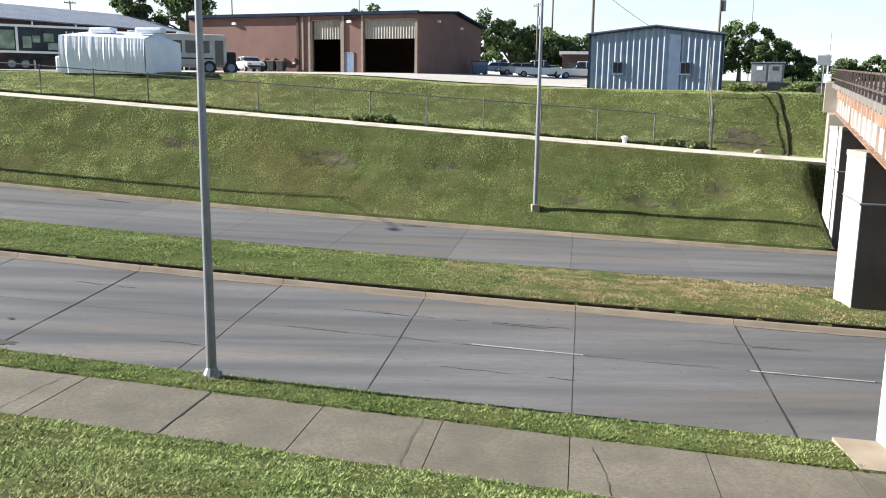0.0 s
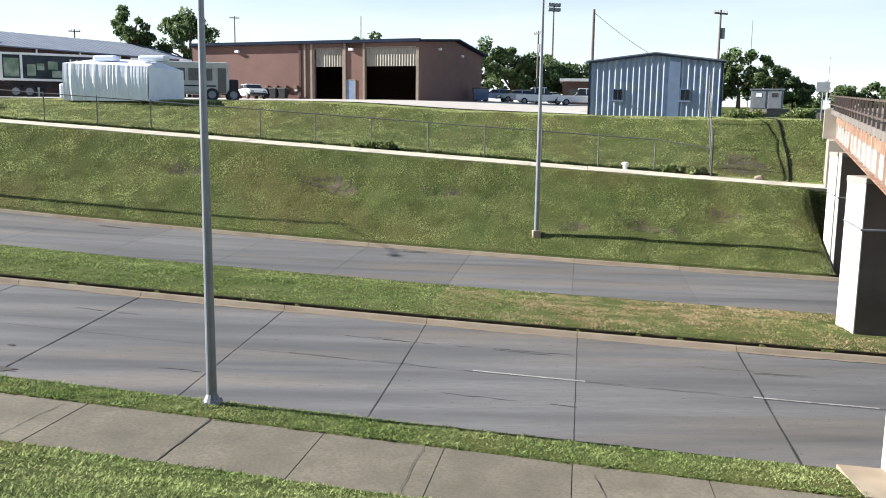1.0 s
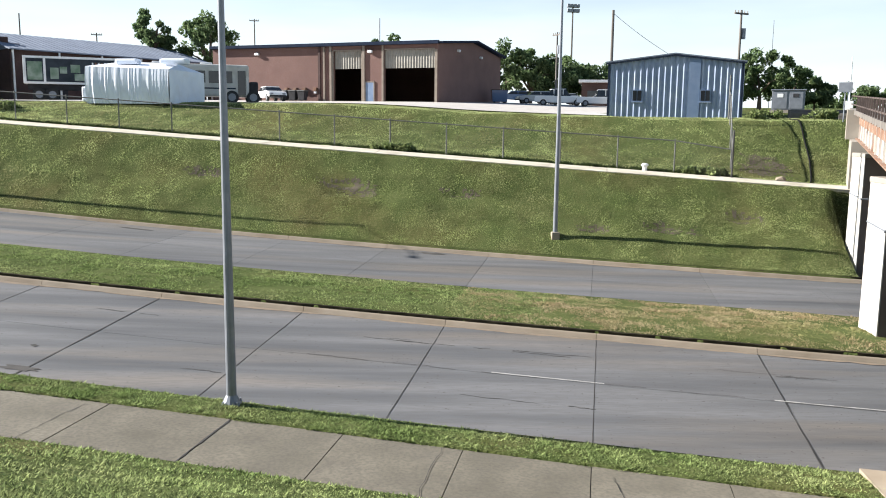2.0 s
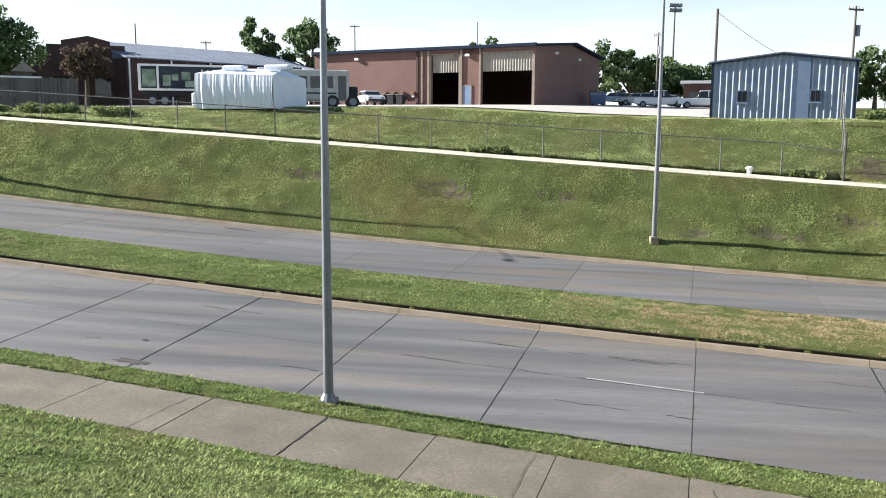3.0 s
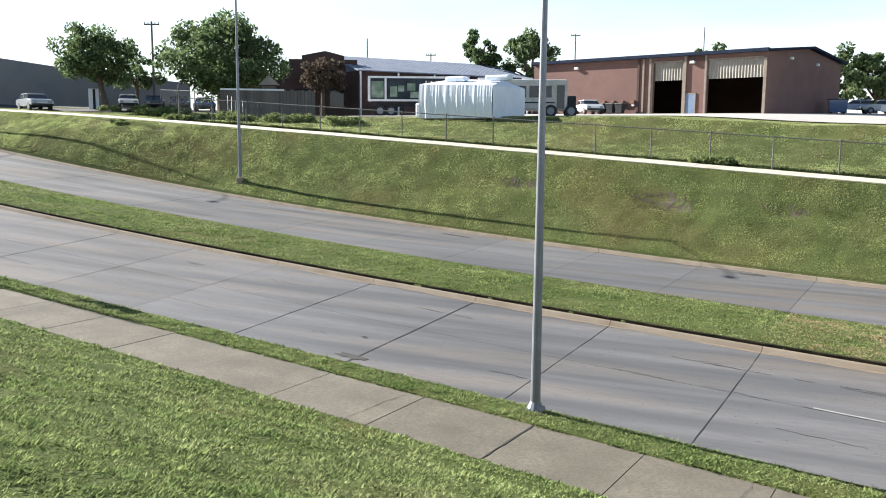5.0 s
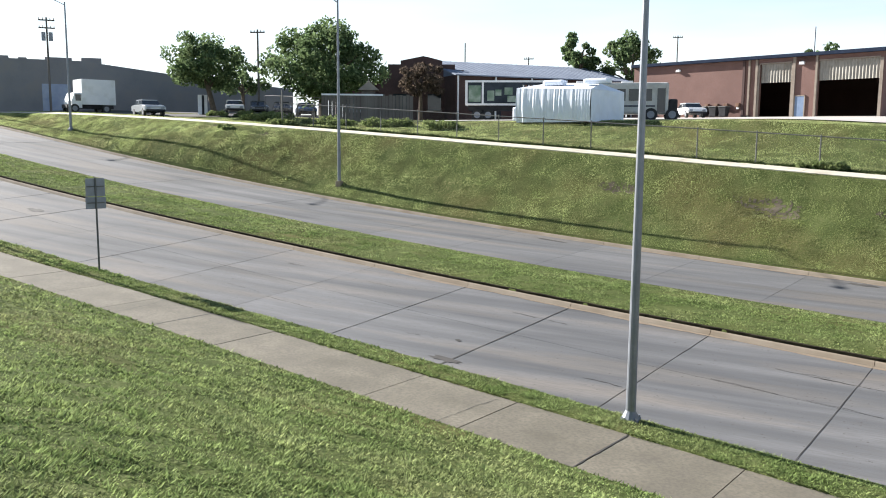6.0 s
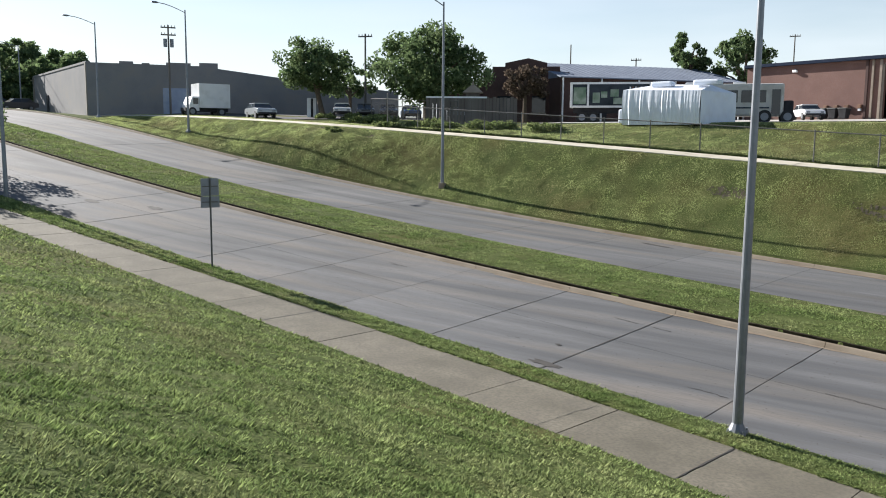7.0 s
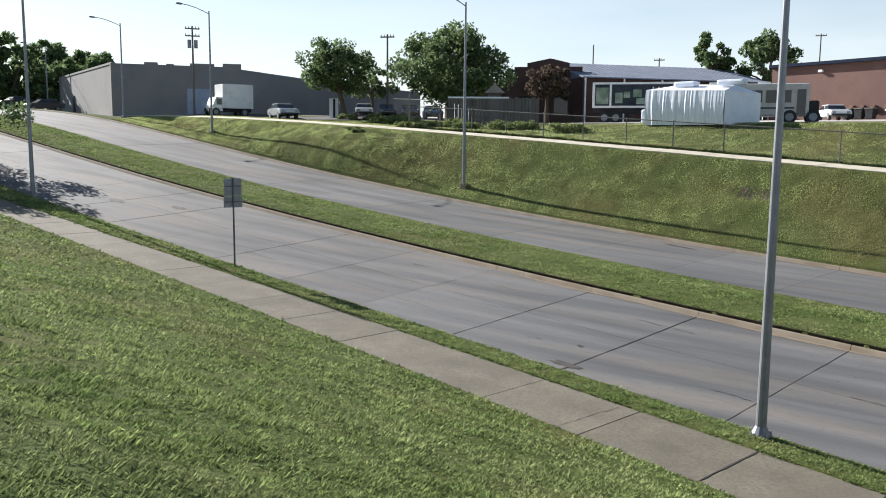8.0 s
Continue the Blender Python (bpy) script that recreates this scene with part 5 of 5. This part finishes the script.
def skip():
    x, y = 9.0, 96.2
    ob = thing("dumpster", "blue steel dumpster at the end of the garage", "dumpster", pose(x, y, ground_z(x, y) + 0.05, 0, 0, 0))
    part("body", loft(bmesh.new(), [[(0.1, 0.1, 0.15), (1.7, 0.1, 0.15), (1.7, 1.4, 0.15), (0.1, 1.4, 0.15)], [(0, 0, 1.4), (1.8, 0, 1.4), (1.8, 1.5, 1.4), (0, 1.5, 1.4)]]), P_BLUE, ob)
    part("lid", boxes((-0.03, -0.03, 1.4, 1.83, 1.53, 1.5), bevel=0.03), DARK, ob)
    for u in (0.3, 1.5):
        part("foot", boxes((u - 0.1, 0.1, 0, u + 0.1, 1.4, 0.16)), DARK, ob)


skip()


def low_building(x, y, yaw, w, d, h, label, mat, roofmat):
    ob = thing("building", label, "building", pose(x, y, ground_z(x, y), 0, 0, yaw))
    part("wall", boxes((0, 0, 0, w, d, h)), mat, ob)
    part("roof", boxes((-0.4, -0.8, h, w + 0.4, d + 0.4, h + 0.35), bevel=0.03), roofmat, ob)
    for k in range(int(w / 3)):
        wdw = part("window", boxes((0.8 + 3 * k, -0.05, 1.0, 2.2 + 3 * k, 0.0, 2.3)), GLASS, ob)
        part("sill", boxes((0.7 + 3 * k, -0.12, 0.9, 2.3 + 3 * k, 0.0, 1.0)), PALECONC, wdw)
    return ob


low_building(23.5, 118, -12, 9, 8, 3.4, "low brick building with a pale flat canopy", DARKBRICK, WHITE)
low_building(-66, 104, 40, 14, 8, 3.6, "low brick building beyond the car park", DARKBRICK, GREYBLOCK)


def cabinet(x, y, yaw):
    ob = thing("equipment_cabinet", "grey metal equipment hut beside the railway", "cabinet", pose(x, y, ground_z(x, y), 0, 0, yaw))
    part("body", boxes((0, 0, 0.2, 2.5, 1.8, 1.75), bevel=0.03), STEEL, ob)
    part("roof", boxes((-0.1, -0.1, 1.75, 2.6, 1.9, 1.85), bevel=0.03), STEEL, ob)
    for u in (0.15, 1.35):
        d = part("door", boxes((u, -0.04, 0.3, u + 1.0, 0.0, 1.65), bevel=0.01), STEEL, ob)
        part("vent", boxes((u + 0.25, -0.06, 1.2, u + 0.7, -0.04, 1.5)), WHITE if u < 1 else DARK, d)
    part("plinth", boxes((-0.1, -0.1, -0.3, 2.6, 1.9, 0.2)), PALECONC, ob)


cabinet(29.3, 68.6, -24)


def crossing_signal(x, y, h):
    ob = thing("railway_signal", "white railway signal mast with crossarms and hoods", "railway signal", pose(x, y, ground_z(x, y), 0, 0, -25))
    bm = bmesh.new()
    tube(bm, (0, 0, -0.2), (0, 0, h), 0.07, 0.05, 8)
    part("mast", bm, WHITE, ob)
    part("base", boxes((-0.35, -0.35, -0.2, 0.35, 0.35, 0.9), bevel=0.05), WHITE, ob)
    for z in (1.7, 2.5):
        cr = part("crossarm", boxes((-0.4, -0.05, z, 0.4, 0.05, z + 0.07)), WHITE, ob)
        for u in (-0.33, 0.33):
            b2 = bmesh.new()
            tube(b2, (u, -0.1, z + 0.05), (u, 0.06, z + 0.05), 0.13, seg=14)
            part("lamp_disc", b2, WHITE, cr)
    return ob


crossing_signal(37.5, 72.0, 4.6)
crossing_signal(40.5, 78.0, 3.4)
bm = bmesh.new()
tube(bm, (0, 0, 0), (0, 0, 20), 0.12, 0.05, 6)
mast = thing("radio_mast", "very thin distant radio mast", "mast", pose(72, 170, 7))
part("mast", bm, STEEL, mast)

rs = thing("railway_sign", "grey square railway notice board on a steel post", "sign", pose(24.9, 48.3, ground_z(24.9, 48.3) - 0.1, 0, 0, -30))
bm = bmesh.new()
tube(bm, (0, 0, 0), (0, 0, 2.1), 0.035, seg=8)
part("post", bm, STEEL, rs)
part("sign_plate", boxes((-0.36, -0.06, 1.75, 0.36, -0.036, 2.3), bevel=0.008), STEEL, rs)

ties = thing("timber_stack", "stack of old brown railway sleepers on the embankment", "timber stack", pose(24.3, 54.2, ground_z(24.3, 54.2) - 0.1, 0, 0, -22))
for k in range(30):
    col, row, lay_ = k % 3, (k // 3) % 5, k // 15
    part("sleeper", boxes((0, 0, 0, 2.6, 0.24, 0.2), bevel=0.015), WOOD, ties, at=pose(2.75 * col + 0.25 * math.sin(k * 2.1), 0.3 * row, 0.21 * lay_ + 0.05 + 0.06 * row, 0, 0, 3 * math.sin(k)))

hyd = thing("marker_post", "small white capped pipe beside the far sidewalk", "pipe", pose(*place(26.0, 20.15), far_walk_z(26.0)))
bm = bmesh.new()
tube(bm, (0, 0, -0.1), (0, 0, 0.28), 0.12, seg=12)
part("pipe", bm, WHITE, hyd)
bm = bmesh.new()
bmesh.ops.create_uvsphere(bm, u_segments=12, v_segments=8, radius=0.17, matrix=Matrix.Translation((0, 0, 0.3)) @ Matrix.Diagonal((1.2, 1, 0.6, 1)))
part("cap", bm, WHITE, hyd)


def yard_fence():
    """Board screen round the storage yard, with a little roofed kiosk behind."""
    x0, y0 = -40.4, 60.75
    ob = thing("board_fence", "grey weathered board fence round the storage yard", "fence", pose(x0, y0, ground_z(x0, y0) - 0.1, 0, 0, 31))
    for k in range(26):
        part("board", boxes((0.3 * k, 0, 0, 0.3 * k + 0.27, 0.03, 2.3 + 0.06 * math.sin(k * 2.7))), WOOD, ob)
    part("top_rail", boxes((0, -0.02, 2.24, 5.2, 0.05, 2.38)), WHITE, ob, "pale top board")
    k2 = thing("kiosk", "small kiosk with a hipped straw-coloured roof", "kiosk", pose(-38.4, 65.2, ground_z(-38.4, 65.2), 0, 0, 30))
    part("body", boxes((-0.6, -0.6, 0, 0.6, 0.6, 2.8)), WOOD, k2)
    bm = bmesh.new()
    bmesh.ops.create_cone(bm, cap_ends=True, segments=4, radius1=1.3, radius2=0.2, depth=0.7, matrix=Matrix.Translation((0, 0, 3.1)) @ Matrix.Rotation(radians(45), 4, "Z"))
    part("roof", bm, KERB, k2)
    bm = bmesh.new()
    tube(bm, (0, 0, 3.4), (0, 0, 3.8), 0.12, 0.02, 8)
    part("finial", bm, KERB, k2)


yard_fence()


# ---- marks on the paving: dark patches, cracks ----
def crack(name, label, s0, o0, s1, o1, zf, w, seed, parent, wobble=0.035):
    """A dark crooked crack lying 4 mm over the paving."""
    rnd = random.Random(seed)
    n = 14
    verts, faces = [], []
    jx = 0.0
    for i in range(n + 1):
        f = i / n
        jx = jx * 0.7 + rnd.uniform(-wobble, wobble)
        s, o = s0 + (s1 - s0) * f + jx, o0 + (o1 - o0) * f
        ww = w * rnd.uniform(0.4, 1.3)
        along = abs(s1 - s0) > abs(o1 - o0)
        for sg in (-1, 1):
            ss, oo = (s, o + jx * 0.8 + sg * ww / 2) if along else (s + sg * ww / 2, o)
            verts.append((*place(ss, oo), zf(ss, oo)))
    for i in range(n):
        faces.append((2 * i, 2 * i + 1, 2 * i + 3, 2 * i + 2))
    ob = part(name, mesh_from(name, verts, faces, JOINT), None, parent)
    return ob


nz = lambda s, o: near_z(s, o / edge(3, s)) + 0.009
wz = lambda s, o: road_z(s) - 0.18 - 0.02 * (o - edge(1, s)) / (edge(2, s) - edge(1, s)) + 0.009
fz = lambda s, o: far_z(s, (o - edge(6, s)) / (edge(7, s) - edge(6, s))) + 0.009
for k, (a, b, c, d) in enumerate(((20.85, -8.98, 20.87, -11.35), (24.2, -9.5, 24.5, -11.45), (12.92, -9.0, 12.83, -11.15), (-0.3, -9.0, 0.1, -11.0))):
    crack("crack", "", a, b, c, d, wz, 0.016, 200 + k, pave_near)
rr = random.Random(77)
for k in range(26):
    s, o = rr.uniform(-12, 32), rr.choice((-1.8, -5.4, -5.3, -1.7, -5.6))
    crack("crack", "", s, o, s + rr.uniform(0.3, 2.2), o + rr.uniform(-0.05, 0.05), nz, rr.uniform(0.012, 0.03), 300 + k, road_near)
for k in range(8):
    s = 16.0 + 2.4 * k
    crack("crack", "", s, -3.62, s + 1.8, -3.62, nz, 0.018, 350 + k, road_near)

for k in range(-8, 7):
    s = 5.478 + 4.57 * k - (0.27 if k == 1 else 0.0)
    crack("joint_tar", "", s, -0.05, s, edge(3, s) + 0.05, nz, 0.045 if k == 1 else 0.02, 500 + k, road_near, 0.012)
for s in (16.25, 2.0, -11.5):
    crack("joint_tar", "", s, edge(2, s) - 0.02, s, edge(1, s) + 0.02, wz, 0.045, 530, pave_near, 0.008)


def patch(s, o, w, d, zf, seed, parent):
    rnd = random.Random(seed)
    verts = []
    for i in range(18):
        a = 2 * math.pi * i / 18
        q = rnd.uniform(0.6, 1.1)
        ss, oo = s + math.cos(a) * w * q, o + math.sin(a) * d * q
        verts.append((*place(ss, oo), zf(ss, oo) + 0.002))
    part("tar_patch", mesh_from("tar_patch", verts, [tuple(range(18))], JOINT), None, parent)


patch(9.6, -6.75, 0.6, 0.18, nz, 1, road_near)
patch(8.9, -5.2, 0.12, 0.08, nz, 2, road_near)
patch(16.2, 12.9, 0.7, 0.25, fz, 3, road_far)
patch(2.0, 12.6, 1.0, 0.15, fz, 4, road_far)
patch(-18.5, -3.0, 0.6, 0.3, nz, 5, road_near)
patch(-22.0, -4.6, 0.7, 0.3, nz, 6, road_near)


SOIL = material("bare_soil_and_shade", ((0.075, 0.066, 0.05), (0.125, 0.108, 0.08)), scale=1.6, rough=0.95, spec=0.05, bump=0.03, bump_scale=9, fine=(0.08, 0.06, 0.045), fine_scale=14, fine_amount=0.5)


GUTTER = material("gutter_dirt", ((0.19, 0.155, 0.12), (0.24, 0.19, 0.14)), scale=2.5, rough=0.95, spec=0.05, stain=(0.16, 0.14, 0.115), stain_scale=1.2, fine=(0.15, 0.125, 0.1), fine_scale=16)


def gutter(o_kerb, side, width, zf, s0, s1, seed, label):
    """Rust-brown dirt washed along the foot of a kerb, ragged on the road side."""
    verts, faces = [], []
    n = int((s1 - s0) / 0.3)
    for i in range(n + 1):
        s = s0 + 0.3 * i
        w = width * clampf(0.75 + 0.9 * noise.noise(Vector((s * 0.35, seed, 0))) + 0.5 * noise.noise(Vector((s * 1.9, seed, 3))), 0.12, 2.0)
        for f in (0.0, 1.0):
            o = o_kerb(s) + side * (0.005 + w * f)
            verts.append((*place(s, o), zf(s, o) - 0.001 * f))
    for i in range(n):
        q = 2 * i
        faces.append((q, q + 1, q + 3, q + 2) if side < 0 else (q, q + 2, q + 3, q + 1))
    tagged(new("gutter_dirt", mesh_from("gutter_dirt", verts, faces, GUTTER)), label, "dirt", kind="structure")


gutter(lambda s: 0.0, -1, 0.17, nz, 2, 45, 2.0, "rust-brown dirt washed along the median kerb")
gutter(lambda s: edge(7, s), -1, 0.2, fz, 6, 45, 7.0, "rust-brown dirt washed along the far kerb")


def soil_patch(s0, o0, ws, wo, seed):
    """Bare earth in the turf, dark to paint hollow shade too, with a ragged outline, 2 cm over the ground sheet."""
    verts, faces, index = [], [], {}
    step = 0.07
    rnd = random.Random(int(seed))
    for i in range(-int(1.5 * ws / step), int(1.5 * ws / step)):
        for j in range(-int(1.5 * wo / step), int(1.5 * wo / step)):
            u, v = i * step, j * step
            if math.hypot(u / ws, v / wo) + 0.7 * noise.noise(Vector((u * 1.1, v * 1.1, seed))) + 0.5 * noise.noise(Vector((u * 3, v * 3, seed))) + 0.6 * noise.noise(Vector((u * 5.5, v * 7, seed))) > 0.9 or rnd.random() < 0.35:
                continue
            f = []
            for a, b in ((0, 0), (1, 0), (1, 1), (0, 1)):
                key = (i + a, j + b)
                if key not in index:
                    s, o = s0 + key[0] * step, o0 + key[1] * step
                    index[key] = len(verts)
                    verts.append((*place(s, o), land(s, o) + 0.02))
                f.append(index[key])
            faces.append(tuple(f))
    tagged(new("soil", mesh_from("soil", verts, faces, SOIL, True)), "bare brown soil on the grass bank, darkened for shaded hollows", "soil", kind="structure")


soil_patch(33.0, 22.6, 1.3, 1.5, 3.0)
# dark soil in each hollow also paints the shade lying in it
for k, (s, o, ws, wo) in enumerate(HOLLOWS):
    soil_patch(s, o, ws, wo, 11.0 + k)


def rock(x, y, r, seed):
    rnd = random.Random(seed)
    bm = bmesh.new()
    bmesh.ops.create_icosphere(bm, subdivisions=2, radius=r)
    for v in bm.verts:
        v.co *= 1 + 0.35 * noise.noise(v.co * (1.3 / r) + Vector((seed, 0, 0)))
        v.co.z *= 0.65
    me = bpy.data.meshes.new("rock")
    bm.to_mesh(me)
    bm.free()
    me.materials.append(KERB)
    ob = tagged(new("rock", me), "rough brown stone lying on the eroded bank", "rock", "stones on the eroded bank")
    ob.matrix_basis = pose(x, y, ground_z(x, y) + r * 0.2, rnd.uniform(0, 20), 0, rnd.uniform(0, 360))


x, y = place(33.4, 20.4)
rock(x, y, 0.28, 430)

x, y = -54.0, 61.6
lb = thing("leaning_board", "white board leaning beside the tree trunk", "board", pose(x, y, ground_z(x, y), -12, 0, 40))
part("board", boxes((-0.45, 0, 0, 0.4, 0.05, 1.9), bevel=0.01), WHITE, lb)
part("stripe", boxes((-0.1, -0.02, 0.05, 0.12, -0.004, 1.85)), DARK, lb)


# ---- grass blades ----
def patchy(p, cell, seed):
    """Smooth uneven values from 0 to 1 over the plan, with the given cell size in metres."""
    tab = np.random.RandomState(seed).rand(128, 128)
    x, y = p[:, 0] / cell, p[:, 1] / cell
    i, j = np.floor(x).astype(int), np.floor(y).astype(int)
    a, b = x - i, y - j
    a, b = a * a * (3 - 2 * a), b * b * (3 - 2 * b)
    g = lambda u, v: tab[u % 128, v % 128]
    return (g(i, j) * (1 - a) + g(i + 1, j) * a) * (1 - b) + (g(i, j + 1) * (1 - a) + g(i + 1, j + 1) * a) * b


def blades(name, label, oa, ob_, s0, s1, n, size, seed, mat, power=2.0, floor=6.0, bare=(), fat=1.0, clump=1.0, rows=24, cells=(0.45, 0.13)):
    """Joined turf of single blades between two offsets; denser and finer towards the near bank's top."""
    r = np.random.RandomState(seed)
    S_ = np.arange(s0, s1 + 0.5, 0.5)
    F_ = np.linspace(0, 1, rows + 1)
    tab = np.zeros((len(S_), rows + 1, 3))
    for i, s in enumerate(S_):
        a, b = oa(s), ob_(s)
        for j, f in enumerate(F_):
            o = a + (b - a) * f
            x, y = place(s, o)
            tab[i, j] = (x, y, land(s, clampf(o, a + 0.001, b - 0.001)))
    m = n * 4
    u, f = r.rand(m) * (len(S_) - 1.001), r.rand(m) * (rows - 0.001)
    i, j = u.astype(int), f.astype(int)
    fu, ff = (u - i)[:, None], (f - j)[:, None]
    p = tab[i, j] * (1 - fu) * (1 - ff) + tab[i + 1, j] * fu * (1 - ff) + tab[i, j + 1] * (1 - fu) * ff + tab[i + 1, j + 1] * fu * ff
    D = np.sqrt((p[:, :2] ** 2).sum(1) + (p[:, 2] - 6.0) ** 2)
    lump = patchy(p, cells[0], seed) * 0.6 + patchy(p, cells[1], seed + 1) * 0.4
    k = np.minimum(1, (floor / D) ** power) * np.clip(1 + clump * (1.7 * lump - 0.85), 0.1, 2.0)
    for bx, by, br in bare:
        q = np.hypot(p[:, 0] - bx, p[:, 1] - by) / br + 0.9 * (patchy(p, 0.5, 77) - 0.5) + 0.7 * (patchy(p, 0.17, 78) - 0.5)
        k = k * np.clip((q - 0.7) / 0.5, 0.25, 1.0)
    keep = r.rand(m) < k * n / k.sum()
    p, D, lump = p[keep], D[keep], lump[keep]
    q = len(p)
    tall = 1 + clump * 1.15 * (lump - 0.5)
    wd = size * 0.075 * (1 + D / 8) * (0.6 + 0.8 * r.rand(q)) * fat
    ht = size * (0.7 + 0.3 * D / 14) * (0.5 + 0.9 * r.rand(q)) * np.clip(tall, 0.35, 2.0)
    a = r.rand(q) * 2 * np.pi
    side = np.stack([np.cos(a), np.sin(a), np.zeros(q)], 1)
    b = r.rand(q) * 2 * np.pi
    tip = np.stack([np.cos(b) * 1.05, np.sin(b) * 1.05, 0.45 + 0.6 * r.rand(q)], 1) * ht[:, None]
    p[:, 2] -= 0.015
    v = np.stack([p - side * wd[:, None], p + side * wd[:, None], p + tip], 1).reshape(-1, 3)
    me = bpy.data.meshes.new(name)
    me.vertices.add(3 * q)
    me.vertices.foreach_set("co", v.ravel())
    me.loops.add(3 * q)
    me.loops.foreach_set("vertex_index", np.arange(3 * q, dtype=np.int32))
    me.polygons.add(q)
    me.polygons.foreach_set("loop_start", np.arange(0, 3 * q, 3, dtype=np.int32))
    me.materials.append(mat)
    me.update()
    return tagged(new(name, me), label, "grass", kind="stuff")


# weeds at the fence foot, coloured extra dark to paint the shade line there
FOOTWEED_SHADE = leaf_material("shaded_foot_weeds", (0.03, 0.045, 0.016), (0.06, 0.08, 0.03))
# bare or dried spots: plan position and size
NEARBARE = [(-5.86, 5.87, 0.22), (-6.37, 5.97, 0.16), (-5.32, 5.66, 0.2), (-9.05, 10.4, 0.15), (-5.95, 7.53, 0.12), (-10.1, 5.55, 0.3), (-17.57, 10.62, 0.2), (-7.08, 9.93, 0.2), (-26.48, 18.9, 0.25), (-5.47, 4.2, 0.1)]
FARBARE = [(*place(s, o), r) for s, o, r in ((10.5, 17.0, 0.6), (11.3, 17.0, 0.6), (11.9, 16.6, 0.5), (3.5, 16.9, 0.6), (16.8, 16.9, 0.55), (27.0, 15.8, 0.7), (23.4, 15.4, 0.5), (30.8, 16.8, 0.6), (-28.0, 18.2, 0.6), (-23.3, 17.4, 0.5), (-12, 17.2, 0.6), (-6, 15.8, 0.5),
                                               (32.4, 21.6, 1.0), (33.2, 22.2, 1.1), (32.6, 23.4, 0.9), (34.2, 21.4, 0.9))]
blades("grass", "short bright green grass on the near bank", lambda s: edge(1, s) - 19.5, lambda s: edge(1, s), -45, 30, 950000, 0.05, 1, BLADE, 2.0, 7.0, bare=NEARBARE, fat=2.0, clump=1.35, rows=64, cells=(0.3, 0.1))
blades("grass", "rough grass verge between sidewalk and road", lambda s: edge(2, s) - 0.06, lambda s: edge(3, s) - 0.07, -60, 28.8, 110000, 0.048, 2, BLADE, 1.2, 15, fat=1.3, clump=1.3, cells=(0.4, 0.14))
DRYBLADE = leaf_material("dry_grass_blades", (0.34, 0.27, 0.15), (0.46, 0.38, 0.24), scale=0.6, through_light=0.35, dry=(0.22, 0.25, 0.09), dry_amount=0.8, spread=0.35)
blades("grass", "thin dried-out grass on the median near the bridge", lambda s: 0.26, lambda s: edge(6, s) - 0.1, 19, 34, 44000, 0.036, 8, DRYBLADE, 1.0, 30, fat=1.5, clump=1.3, cells=(0.5, 0.18))
blades("grass", "short green grass on the median", lambda s: 0.26, lambda s: edge(6, s) - 0.1, -80, 22, 175000, 0.036, 3, BLADE, 1.4, 20, fat=1.6, clump=1.2, cells=(0.45, 0.16))
blades("grass", "rough olive grass on the far bank", lambda s: edge(7, s) + 0.24, lambda s: FW0, -60, 37, 380000, 0.03, 4, BANKBLADE, 1.2, 35, bare=FARBARE, fat=1.35, clump=0.7, cells=(0.9, 0.35))
blades("grass", "rough olive grass behind the chain-link fence", lambda s: FW1, lambda s: FW1 + 12.95, -34, 40, 240000, 0.036, 5, BANKBLADE, 1.0, 40, bare=FARBARE, fat=1.35, clump=0.75, rows=36, cells=(0.7, 0.24))
blades("grass", "strip of short grass beside the car park", lambda s: FW1 + 0.03, lambda s: 22.1, -60, -34, 16000, 0.036, 7, BANKBLADE, 1.0, 40, fat=1.7, clump=0.5)
blades("grass", "tall unmown grass along the foot of the fence, darkened for shade", lambda s: 20.2, lambda s: 20.75, -24, 31, 26000, 0.085, 6, FOOTWEED_SHADE, 1.0, 40)
